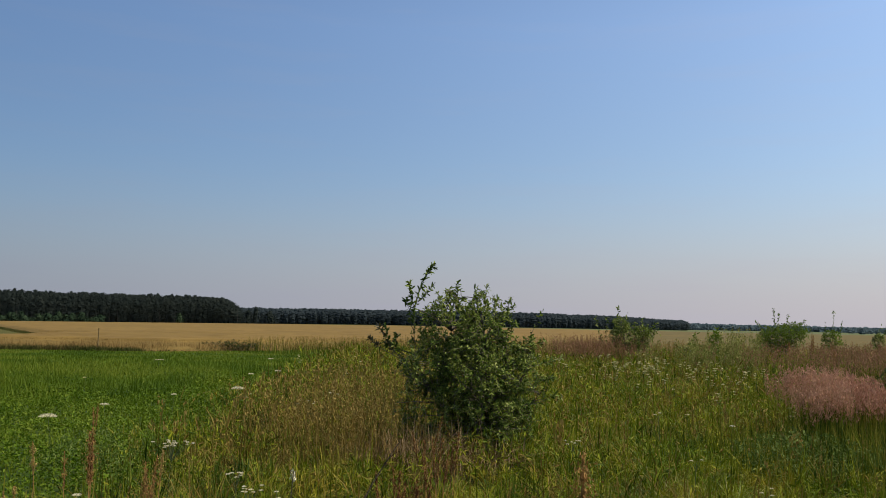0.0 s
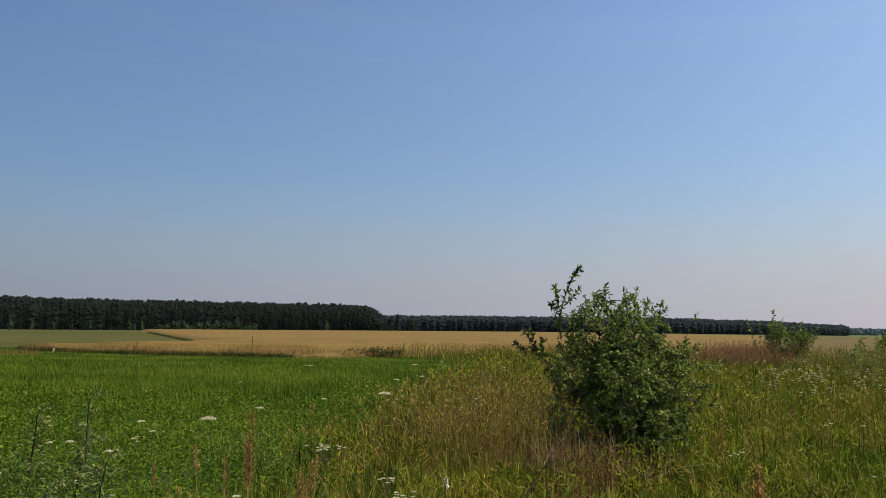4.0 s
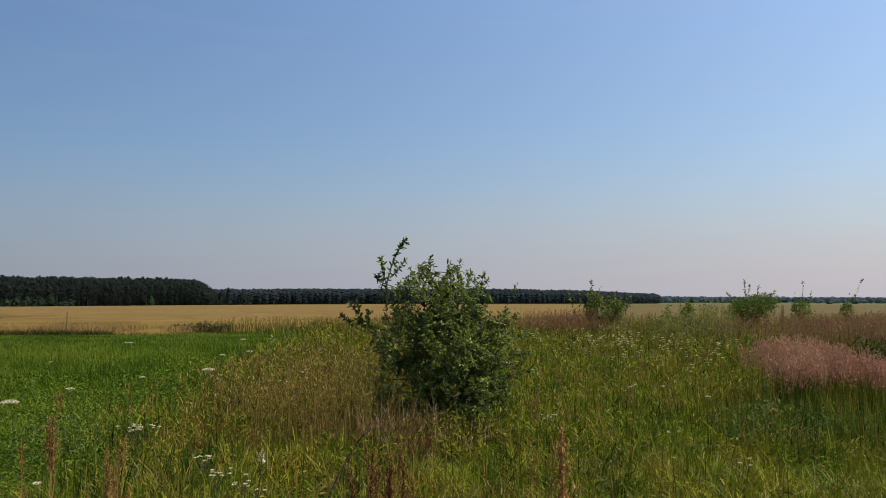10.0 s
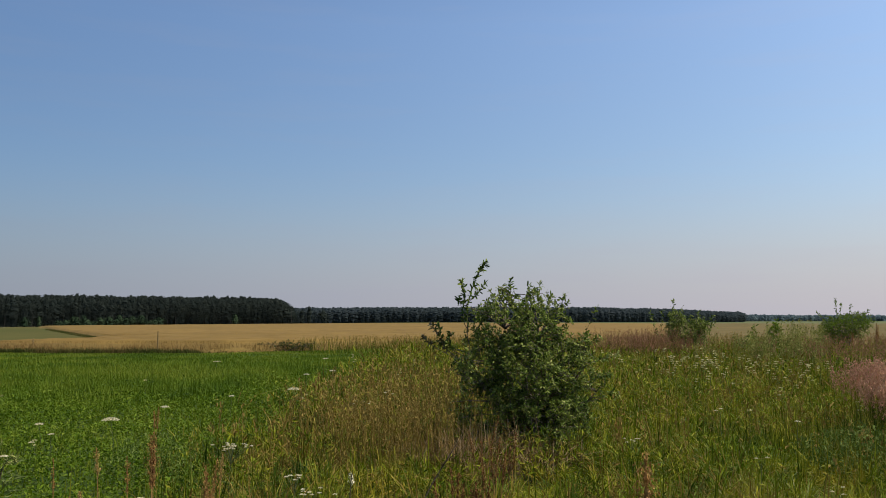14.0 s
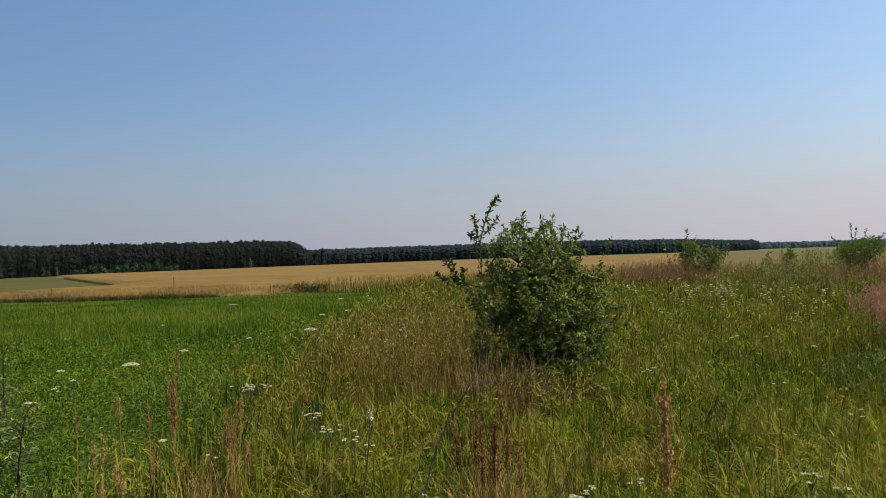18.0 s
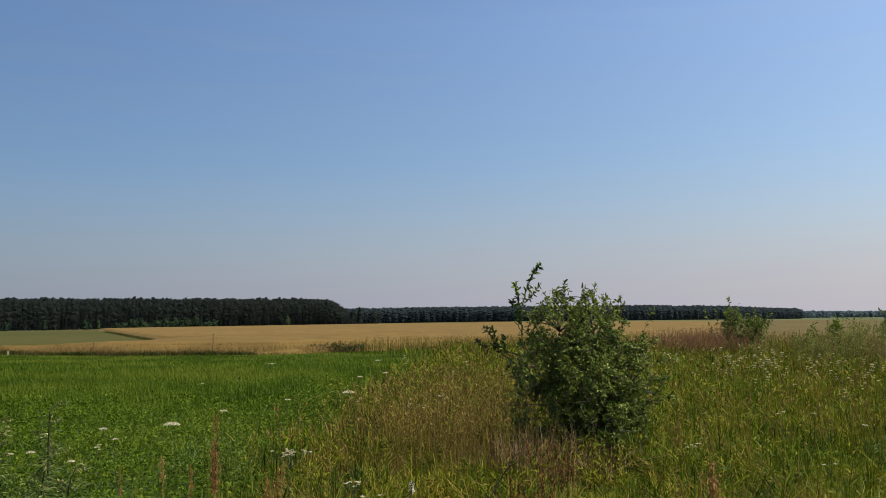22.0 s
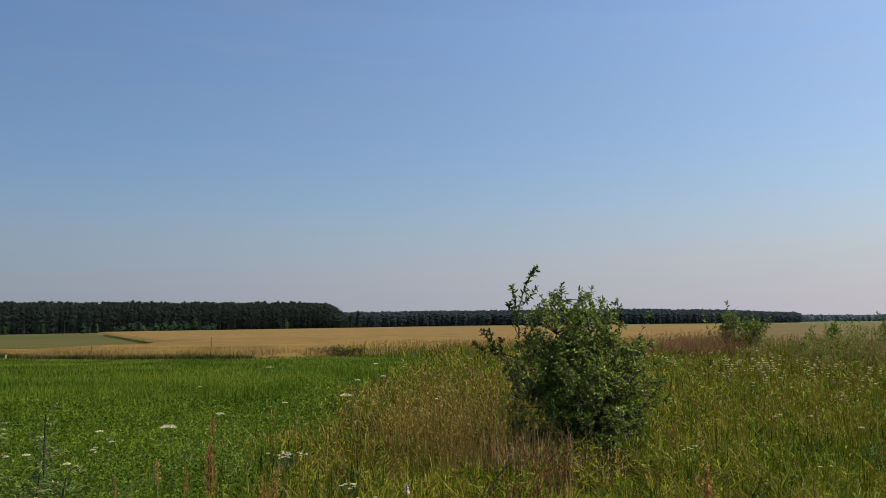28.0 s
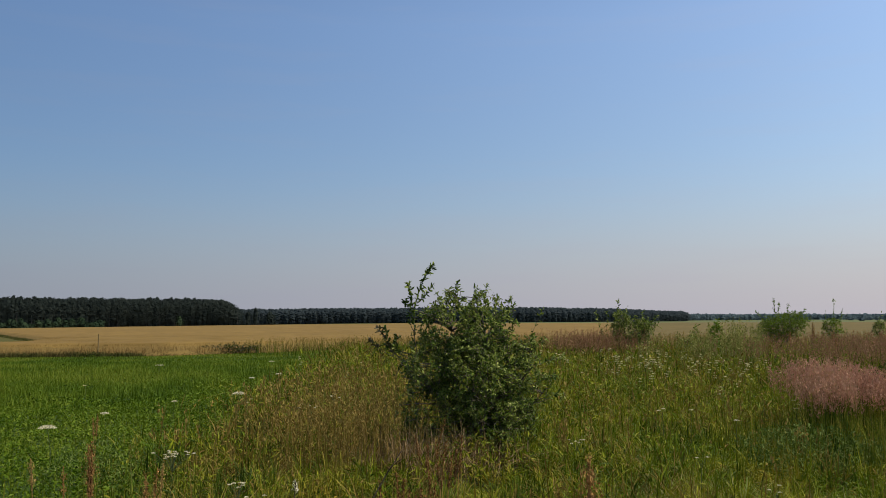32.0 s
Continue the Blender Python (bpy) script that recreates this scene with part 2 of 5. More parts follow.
PALE_LEAF = foliage("sapling_leaf", [(0.072, 0.120, 0.011), (0.114, 0.180, 0.017), (0.180, 0.228, 0.030)], 0.4, 0.45)
WEED_LEAF = foliage("weed_leaf", [(0.050, 0.086, 0.012), (0.090, 0.134, 0.022), (0.180, 0.216, 0.054)], 0.3, 0.55)
MUGWORT = foliage("mugwort_leaf", [(0.055, 0.085, 0.020), (0.110, 0.145, 0.038), (0.190, 0.220, 0.080)], 0.3, 0.6)
GREY_BLADE = foliage("grey_green_blade", [(0.106, 0.140, 0.029), (0.213, 0.232, 0.058), (0.388, 0.366, 0.137), (0.081, 0.104, 0.023)], 0.3, 0.6)
BARK = earth("bark", (0.14, 0.11, 0.085), (0.20, 0.165, 0.13), (0.07, 0.055, 0.04), 9, 60)
DARK_STEM = earth("dark_stem", (0.045, 0.04, 0.025), (0.07, 0.05, 0.03), (0.03, 0.025, 0.018), 9, 60)
GREEN_STEM = earth("green_stem", (0.08, 0.11, 0.04), (0.11, 0.13, 0.05), (0.06, 0.07, 0.03), 9, 60)
DOCK = foliage("dock_seed", [(0.160, 0.070, 0.024), (0.260, 0.130, 0.042), (0.380, 0.220, 0.072), (0.100, 0.040, 0.016)], 0.15, 0.8)
WHITE = foliage("white_petal", [(0.54, 0.48, 0.30), (0.62, 0.56, 0.37), (0.69, 0.64, 0.45)], 0.3, 0.7)
YARROW = foliage("yarrow_floret", [(0.40, 0.36, 0.15), (0.52, 0.47, 0.22), (0.62, 0.58, 0.34)], 0.3, 0.7)
CREAM = foliage("cream_petal", [(0.64, 0.57, 0.39), (0.71, 0.65, 0.47), (0.77, 0.71, 0.55)], 0.3, 0.7)
# needle colour is lifted to hold the haze in front of the forest
HAZED_PINE = foliage("hazed_pine_needles", [(0.034, 0.044, 0.038), (0.042, 0.052, 0.044), (0.052, 0.062, 0.050)], 0.6, 0.8, gloss=0.0, drift=0.5, drift_scale=0.12)
EDGE_LEAF = foliage("forest_edge_leaf", [(0.018, 0.030, 0.017), (0.026, 0.042, 0.022), (0.038, 0.057, 0.029)], 0.15, 0.7, gloss=0.0)
# far leaf made paler and bluer, with the haze of distance in its colour
HAZED_FAR_LEAF = foliage("hazed_far_leaf", [(0.060, 0.077, 0.081), (0.069, 0.087, 0.090), (0.080, 0.098, 0.100)], 0.65, 0.85, gloss=0.0, drift=0.7, drift_scale=0.05)
# haze is coloured into these leaves: the farthest woods, palest and bluest
HAZED_DISTANT_LEAF = foliage("hazed_distant_leaf", [(0.087, 0.121, 0.129), (0.104, 0.142, 0.150), (0.125, 0.164, 0.169)], 0.4, 0.85, gloss=0.0)
TRUNK = earth("pine_trunk", (0.05, 0.047, 0.042), (0.062, 0.056, 0.050), (0.04, 0.035, 0.03), 2, 10)
WOOD = earth("grey_post", (0.20, 0.135, 0.055), (0.26, 0.18, 0.08), (0.11, 0.08, 0.04), 9, 50)
MARKER = earth("cream_marker", (0.48, 0.43, 0.32), (0.42, 0.37, 0.27), (0.33, 0.29, 0.20), 9, 50)

# ---- mesh helpers ----
rng = np.random.default_rng(7)


def raw_mesh(name, verts, polys, mats, slot=None, smooth=False):
    """A mesh from arrays: vertices n x 3, and polygons as arrays of m x 3 or m x 4."""
    verts = np.asarray(verts, np.float32)
    polys = [np.asarray(p, np.int32) for p in polys if len(p)]
    loops = np.concatenate([p.ravel() for p in polys])
    totals = np.concatenate([np.full(len(p), p.shape[1], np.int32) for p in polys])
    me = bpy.data.meshes.new(name)
    me.vertices.add(len(verts))
    me.vertices.foreach_set("co", verts.ravel())
    me.loops.add(len(loops))
    me.loops.foreach_set("vertex_index", loops)
    me.polygons.add(len(totals))
    me.polygons.foreach_set("loop_start", np.concatenate([[0], np.cumsum(totals)[:-1]]).astype(np.int32))
    me.polygons.foreach_set("loop_total", totals)
    for m in mats:
        me.materials.append(m)
    if slot is not None:
        me.polygons.foreach_set("material_index", np.asarray(slot, np.int32))
    me.polygons.foreach_set("use_smooth", np.full(len(totals), smooth))
    me.update(calc_edges=True)
    return me


class Pile:
    """Gathers pieces into one mesh."""
    def __init__(self):
        self.v, self.p, self.n = [], {3: [], 4: []}, 0

    def add(self, verts, *polys):
        for p in polys:
            if len(p):
                self.p[p.shape[1]].append(p + self.n)
        self.v.append(verts)
        self.n += len(verts)

    def mesh(self, name, mat, smooth=False):
        return raw_mesh(name, np.concatenate(self.v), [np.concatenate(p) for p in self.p.values() if p], [mat], smooth=smooth)


def thing(name, me, label, category, group="", kind="", parent=None):
    ob = new(name, me)
    if parent:
        ob.parent = parent
    return tagged(ob, label, category, group, kind)


def part(name, me, parent, label=""):
    ob = new(name, me)
    ob.parent = parent
    return tagged(ob, label)


def smooth01(x):
    x = np.clip(x, 0, 1)
    return x * x * (3 - 2 * x)


def hills(x, y):
    """The ground's height: level near the path, falling a little towards the woods on the west side."""
    x, y = np.asarray(x, float), np.asarray(y, float)
    r = np.hypot(x, y)
    z = -2.6 * smooth01((-x - 50) / 260) * smooth01((r - 90) / 330)
    z = z - 0.8 * smooth01((r - 200) / 500) * smooth01((y - 100) / 400) * (1 - smooth01((-x - 50) / 260))
    z = z + 0.035 * np.sin(x * 0.83 + 1.3) * np.cos(y * 0.71) * smooth01((40 - r) / 30)
    return z


def ripple(x, y, s, seed=0.0):
    """A cheap smooth pattern between about -1 and 1, s metres across."""
    x, y = np.asarray(x) / s, np.asarray(y) / s
    return (np.sin(x * 1.7 + 2.1 * np.sin(y * 1.1 + seed) + seed) + np.sin(y * 2.3 + 1.7 * np.sin(x * 0.9 - seed) + 2 * seed)
            + 0.6 * np.sin(x * 4.1 + y * 3.3 + seed * 3)) / 2.6


def inside(poly, x, y):
    x, y = np.asarray(x), np.asarray(y)
    hit = np.zeros(x.shape, bool)
    for (x0, y0), (x1, y1) in zip(poly, poly[1:] + poly[:1]):
        cross = ((y0 > y) != (y1 > y)) & (x < (x1 - x0) * (y - y0) / ((y1 - y0) or 1e-9) + x0)
        hit ^= cross
    return hit


def fan(r0, r1, density, a0=-50.0, a1=39.0):
    """Random places in a fan of the plan round the origin, so many to the square metre."""
    area = 0.5 * radians(a1 - a0) * (r1 * r1 - r0 * r0)
    n = int(area * density)
    a = np.radians(rng.uniform(a0, a1, n))
    r = np.sqrt(rng.uniform(r0 * r0, r1 * r1, n))
    return r * np.sin(a), r * np.cos(a)


def blades(x, y, z, h, w, lean, segs=2, az=None):
    """Tapered bent blades. lean: how far the tip goes sideways, in heights."""
    n = len(x)
    az = rng.uniform(0, 2 * np.pi, n) if az is None else az
    face = az + np.pi / 2 + rng.normal(0, 0.7, n)
    base = np.stack([x, y, z], 1)
    way = np.stack([np.cos(az), np.sin(az), np.zeros(n)], 1)
    side = np.stack([np.cos(face), np.sin(face), np.zeros(n)], 1)
    rows = []
    for s in range(segs + 1):
        u = s / segs
        c = base + way * (lean * h * u ** 1.8)[:, None] + np.array([0, 0, 1.0]) * (h * u * (1 - 0.46 * np.minimum(lean, 1.2) * u))[:, None]
        if s == segs:
            rows.append(c)
        else:
            half = (w * 0.5 * (1 - 0.55 * u))[:, None] * side
            rows += [c - half, c + half]
    k = len(rows)
    v = np.stack(rows, 1).reshape(-1, 3)
    o = np.arange(n)[:, None] * k
    quads = np.concatenate([o + np.array([2 * s, 2 * s + 1, 2 * s + 3, 2 * s + 2]) for s in range(segs - 1)]) if segs > 1 else np.zeros((0, 4), int)
    tris = o + np.array([2 * segs - 2, 2 * segs - 1, 2 * segs])
    return v, quads, tris


def leaves(p, way, length, width, fold=0.25):
    """Pointed leaves, creased along the middle, from their foot p along the unit vectors way."""
    n = len(p)
    ref = rng.normal(size=(n, 3)) + np.array([0, 0, 1.4])
    side = np.cross(way, ref)
    side /= np.linalg.norm(side, axis=1)[:, None] + 1e-9
    up = np.cross(side, way)
    L, W = np.broadcast_to(length, n)[:, None], np.broadcast_to(width, n)[:, None]
    mid = p + way * L * 0.45
    v = np.stack([p, mid - side * W * 0.5 + up * W * fold, mid, mid + side * W * 0.5 + up * W * fold, p + way * L - up * L * 0.12], 1).reshape(-1, 3)
    o = np.arange(n)[:, None] * 5
    t = np.concatenate([o + np.array(q) for q in ((0, 2, 1), (0, 3, 2), (1, 2, 4), (2, 3, 4))])
    return v, t


def oval_leaves(p, way, length, width):
    """Oval leaves, bent over along their length."""
    n = len(p)
    side = np.cross(way, rng.normal(size=(n, 3)) + np.array([0, 0, 1.2]))
    side /= np.linalg.norm(side, axis=1)[:, None] + 1e-9
    up = np.cross(side, way)
    L, W = np.broadcast_to(length, n)[:, None], np.broadcast_to(width, n)[:, None] * 0.5
    a, b = p + way * L * 0.3 + up * L * 0.05, p + way * L * 0.72 + up * L * 0.03
    v = np.stack([p, a - side * W * 0.9, a + side * W * 0.9, b - side * W * 0.85, b + side * W * 0.85, p + way * L - up * L * 0.1], 1).reshape(-1, 3)
    o = np.arange(n)[:, None] * 6
    return v, o + np.array([1, 2, 4, 3]), np.concatenate([o + np.array([0, 2, 1]), o + np.array([3, 4, 5])])


def tube(points, radii, sides=5):
    """A tapered stem along a line of points."""
    pts = np.asarray(points, float)
    k = len(pts)
    d = np.gradient(pts, axis=0)
    d /= np.linalg.norm(d, axis=1)[:, None] + 1e-9
    a = np.cross(d, [0.31, 0.87, 0.12])
    a /= np.linalg.norm(a, axis=1)[:, None] + 1e-9
    b = np.cross(d, a)
    ang = np.arange(sides) * 2 * np.pi / sides
    ring = a[:, None] * np.cos(ang)[None, :, None] + b[:, None] * np.sin(ang)[None, :, None]
    v = (pts[:, None] + ring * np.asarray(radii, float)[:, None, None]).reshape(-1, 3)
    q = [(i * sides + j, i * sides + (j + 1) % sides, (i + 1) * sides + (j + 1) % sides, (i + 1) * sides + j) for i in range(k - 1) for j in range(sides)]
    return v, np.array(q)


def flakes(c, size, stretch=1.0, upright=0.0):
    """Loose little triangles round the places c: seed, needles, far leaf clumps."""
    n = len(c)
    s = np.broadcast_to(size, n)[:, None, None]
    d = rng.normal(size=(n, 3, 3))
    d[:, :, 2] *= stretch
    d -= d.mean(1, keepdims=True)
    d /= np.linalg.norm(d, axis=2, keepdims=True).mean(1, keepdims=True) + 1e-9
    return (c[:, None] + d * s).reshape(-1, 3), np.arange(3 * n).reshape(-1, 3)


# ---- plan of the fields ----
GRAIN = [(-33, 45.6), (-29.5, 42.3), (-22, 40.5), (-14, 41), (-9, 45), (-5.5, 50), (0, 51), (8, 48), (16, 46), (30, 47), (110, 130), (175, 250), (95, 265), (50, 285), (0, 360), (-40, 450),
         (-125, 488), (-250, 440), (-70, 130), (-24, 55)]
CROP_EDGE = ([0, 4, 7, 10, 20, 40, 46], [-2.1, -2.3, -2.55, -2.85, -3.6, -4.5, -5.0])


def crop_edge(y):
    return np.interp(y, *CROP_EDGE)


def in_crop(x, y, blur=0.0):
    e = crop_edge(y) + 0.45 * ripple(x, y, 2.2, 1.0) + blur * rng.normal(size=np.shape(x))
    return (x < e) & (y < 47 + 1.2 * ripple(x, y, 5.0, 6.0)) & (x > -46 + 4 * ripple(x, y, 7.0, 2.0)) & ~inside(GRAIN, x, y)


# ---- ground ----
na, radii = 320, np.concatenate([[0.0], np.geomspace(0.6, 4600, 280)])
aa = np.arange(na) * 2 * np.pi / na
gx, gy = np.outer(radii[1:], np.sin(aa)), np.outer(radii[1:], np.cos(aa))
gv = np.concatenate([[[0, 0, 0]], np.stack([gx, gy, hills(gx, gy)], 2).reshape(-1, 3)])
ii, jj = np.meshgrid(np.arange(len(radii) - 2), np.arange(na), indexing="ij")
gq = np.stack([1 + ii * na + jj, 1 + ii * na + (jj + 1) % na, 1 + (ii + 1) * na + (jj + 1) % na, 1 + (ii + 1) * na + jj], 2).reshape(-1, 4)
gq = gq[:, ::-1]
gt = np.stack([np.zeros(na, int), 1 + np.arange(na), 1 + (np.arange(na) + 1) % na], 1)
gc = gv[gq].mean(1)
g_slot = np.where(in_crop(gc[:, 0], gc[:, 1]), 1, np.where(inside(GRAIN, gc[:, 0], gc[:, 1]), 3, np.where((gc[:, 1] > 44 + 0.15 * np.abs(gc[:, 0])) | ((np.hypot(gc[:, 0], gc[:, 1]) > 14) & (gc[:, 1] < 0.6 * np.abs(gc[:, 0]))), 2, 0)))
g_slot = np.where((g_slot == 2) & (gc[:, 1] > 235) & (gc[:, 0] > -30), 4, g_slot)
ground_mesh = raw_mesh("ground", gv, [gq, gt], [SOIL, CROP_SOIL, PASTURE, STRAW_AND_SHADE, FAR_MEADOW], np.concatenate([g_slot, np.zeros(na, int)]), True)
thing("ground", ground_mesh, "level meadow and field ground reaching the horizon", "ground", kind="structure")

# ---- ripe grain field ----
ra = np.concatenate([np.linspace(38, 60, 100), np.geomspace(60.5, 520, 170)])
ba = np.radians(np.linspace(-42, 41, 420))
cx, cy = np.outer(ra, np.sin(ba)), np.outer(ra, np.cos(ba))
tip = np.clip((cx + 34) / 9, 0.6, 1)
wob_x, wob_y = cx + 0.35 * ripple(cx, cy, 2.0), cy + 0.2 * ripple(cx, cy, 2.5, 4)
bank = np.mean([inside(GRAIN, wob_x, wob_y - o) for o in np.linspace(0.0, 1.9, 16)], 0)
cz = hills(cx, cy) + (0.02 + 0.58 * bank ** 0.7) * tip + bank * (0.04 * ripple(cx, cy, 1.1) + 0.05 * ripple(cx, cy, 6.0, 2.0))
cv = np.stack([cx, cy, cz], 2).reshape(-1, 3)
nb = len(ba)
ii, jj = np.meshgrid(np.arange(len(ra) - 1), np.arange(nb - 1), indexing="ij")
cq = np.stack([ii * nb + jj, ii * nb + jj + 1, (ii + 1) * nb + jj + 1, (ii + 1) * nb + jj], 2).reshape(-1, 4)[:, ::-1]
cc = cv[cq].mean(1)
keep = bank.ravel()[cq].max(1) > 0
cq, cc = cq[keep], cc[keep]
pairs = np.concatenate([cq[:, [0, 1]], cq[:, [1, 2]], cq[:, [2, 3]], cq[:, [3, 0]]])
key = np.sort(pairs, 1) @ np.array([len(cv), 1])
_, idx, cnt = np.unique(key, return_index=True, return_counts=True)
rim = pairs[idx[cnt == 1]]
low = cv.copy()
low[:, 2] = hills(low[:, 0], low[:, 1]) - 0.02
wall_q = np.stack([rim[:, 1], rim[:, 0], rim[:, 0] + len(cv), rim[:, 1] + len(cv)], 1)
# front slope and rim take a darker straw, the front's shade as colour
grain_mesh = raw_mesh("grain_field", np.concatenate([cv, low]), [cq, wall_q], [GRAIN_TOP, STRAW_AND_SHADE, GRAIN_EAST], np.concatenate([np.where(bank.ravel()[cq].mean(1) < 0.6, 1, np.where(cc[:, 0] > 0.215 * cc[:, 1], 2, 0)), np.ones(len(wall_q), int)]), True)
thing("grain_field", grain_mesh, "ripe golden grain field, its front edge coloured darker for shade", "grain field", kind="stuff")

pile = Pile()
for r0, r1, d, w in ((38, 62, 42, 0.012), (62, 85, 14, 0.016)):
    x, y = fan(r0, r1, d, -42, 41)
    k = inside(GRAIN, x, y)
    x, y = x[k], y[k]
    t = np.clip((x + 34) / 9, 0.6, 1)
    h = rng.uniform(0.08, 0.19, len(x))
    pile.add(*blades(x, y, hills(x, y) + 0.50 * t, h, np.full(len(x), w), rng.uniform(0.2, 0.9, len(x)), 2))
fx, fy = rng.uniform(-38, 32, 260000), rng.uniform(39, 54, 260000)
k = inside(GRAIN, fx, fy) & ~inside(GRAIN, fx, fy - 2.1)
fx, fy = fx[k], fy[k]
front = Pile()
front.add(*blades(fx, fy + 0.25 * ripple(fx, fy, 1.5), hills(fx, fy), rng.uniform(0.30, 0.66, len(fx)) * (1 + 0.10 * ripple(fx, fy, 0.9, 3.0) + 0.12 * ripple(fx, fy, 4.0, 1.0)) * np.clip((fx + 34) / 9, 0.6, 1), np.full(len(fx), 0.014), rng.uniform(0.1, 0.6, len(fx)), 2))
RIPE = foliage("ripe_ear", [(0.19, 0.115, 0.036), (0.235, 0.150, 0.046), (0.275, 0.186, 0.060)], 0.4, 0.75, drift=0.4, drift_scale=0.3)
# weeds at its foot, coloured dark for the shade there as well
weeds = Pile()
wx, wy = rng.uniform(-38, 34, 260000), rng.uniform(38, 54, 260000)
k = inside(GRAIN, wx, wy + 0.5) & ~inside(GRAIN, wx, wy - 0.5) & (rng.random(len(wx)) < np.clip(0.75 + 0.3 * ripple(wx, wy, 8.0, 6.0), 0.1, 1))
wx, wy = wx[k], wy[k]
weeds.add(*blades(wx, wy, hills(wx, wy), rng.uniform(0.06, 0.22, len(wx)) * (1 + 0.25 * ripple(wx, wy, 6.0, 6.0) + 0.9 * smooth01((wx + 14) / 6)), np.full(len(wx), 0.016), rng.uniform(0.1, 0.9, len(wx)), 2))
SHADED_EDGE_GRASS = foliage("shaded_edge_grass", [(0.020, 0.030, 0.006), (0.040, 0.052, 0.010), (0.078, 0.072, 0.020), (0.13, 0.09, 0.03)], 0.25, 0.7, drift=0.6, drift_scale=0.35)
# along its front as far as the post, and along the track that cuts into it
# the track's dark blades stand in for the grain's shaded side
for (x0, y0), (x1, y1), n, h0, h1, wide in (((-33, 45.4), (-29.5, 42.1), 1500, 0.10, 0.28, 0.12), ((-29.5, 42.1), (-22, 40.3), 5000, 0.09, 0.38, 0.2), ((-22, 40.3), (-14.5, 40.7), 5000, 0.09, 0.36, 0.2), ((-24, 54.6), (-38, 76.9), 3200, 0.10, 0.24, 0.2), ((-36, 73.8), (-76, 138.5), 5000, 0.12, 0.28, 0.3), ((-33, 45.8), (-24, 55), 1800, 0.2, 0.4, 0.25), ((-31.6, 39.4), (-30.2, 39.4), 300, 0.15, 0.4, 0.25), ((-34.5, 39.8), (-33.6, 39.9), 160, 0.1, 0.35, 0.2)):
    u = rng.random(n)
    wx, wy = x0 + (x1 - x0) * u + rng.normal(0, wide, n), y0 + (y1 - y0) * u + rng.normal(0, wide, n)
    weeds.add(*blades(wx, wy, hills(wx, wy), rng.uniform(h0, h1, n) * (1 + 0.2 * ripple(wx, wy, 3.0, 2.0)), np.full(n, 0.022), rng.uniform(0.1, 0.9, n), 2))
thing("edge_weeds", weeds.mesh("edge_weeds", SHADED_EDGE_GRASS), "weedy grass along the foot of the grain, darkened for shade", "grass", kind="stuff")
wx, wy = np.concatenate([rng.normal(-27.5, 0.45, 200), rng.normal(-28.9, 0.6, 240)]), rng.normal(38.3, 0.25, 440)
front.add(*blades(wx, wy, hills(wx, wy), rng.uniform(0.12, 0.36, 440), np.full(440, 0.018), np.abs(rng.normal(0.3, 0.3, 440)), 2))
# reddish stalks, darkened against the ripe ears to hold the front's shade
FRONT_STALK = foliage("front_stalk", [(0.135, 0.078, 0.026), (0.175, 0.105, 0.034), (0.225, 0.145, 0.050)], 0.35, 0.75, drift=0.5, drift_scale=0.4)
thing("grain_front", front.mesh("grain_front", FRONT_STALK), "reddish tan stalks along the grain field's front", "grain", kind="stuff")
thing("grain_stalks", pile.mesh("grain_stalks", RIPE), "ripe golden grain stalks with bent ears", "grain", kind="stuff")
# rough grass where the crop gives way to the far pasture
rough = Pile()
for r0, r1, d, w in ((42, 60, 60, 0.02), (60, 75, 25, 0.03)):
    x, y = fan(r0, r1, d, -48, -24)
    k = (y > 42 + 3.0 * ripple(x, y, 9.0, 2.0)) & ~inside(GRAIN, x, y)
    x, y = x[k], y[k]
    rough.add(*blades(x, y, hills(x, y), rng.uniform(0.02, 0.10, len(x)) * (1 + 0.6 * ripple(x, y, 6.0, 3.0)), np.full(len(x), w), np.abs(rng.normal(1.2, 0.4, len(x))), 2))
ROUGH = foliage("rough_pasture_blade", [(0.085, 0.108, 0.016), (0.118, 0.122, 0.024), (0.165, 0.130, 0.040)], 0.4, 0.7, drift=0.8, drift_scale=0.09)
thing("rough_pasture", rough.mesh("rough_pasture", ROUGH), "rough olive pasture grass beyond the green crop", "grass", kind="stuff")

# pale dry grass along the foot of the forest
strip = Pile()
n = 7000
u = rng.random(n)
x, y = np.interp(u, [0, 0.36, 0.67, 1], [-436, -327, -237, -126]) + rng.normal(0, 0.8, n), np.interp(u, [0, 0.36, 0.67, 1], [282, 381, 445, 491]) + rng.normal(0, 0.8, n)
strip.add(*blades(x, y, hills(x, y), rng.uniform(0.3, 0.75, n), np.full(n, 0.16), rng.uniform(0.2, 1.0, n), 2))
PALE_STRAW = foliage("pale_straw", [(0.20, 0.17, 0.09), (0.27, 0.23, 0.13), (0.33, 0.29, 0.18)], 0.4, 0.8)
thing("forest_foot_grass", strip.mesh("forest_foot_grass", PALE_STRAW), "pale dry grass strip along the forest foot", "grass", kind="stuff")

# ---- meadow grass ----
def tan_zone(x, y):
    """Where dry seeding grass stands thick: between the crop and the large bush, and in drifts beyond."""
    a = np.exp(-(((x + 1.5) / 1.5) ** 2 + ((y - 13.5) / 6.5) ** 2))
    return np.clip(a * (0.9 + 0.45 * ripple(x, y, 1.1, 3.0)) + 0.22 * smooth01((y - 14) / 20) * (1 - 0.6 * smooth01((x - 1.0) / 2.0)) + (0.24 - 0.10 * smooth01((x - 1.0) / 2.0)) * ripple(x, y, 3.0, 5.0), 0, 1)


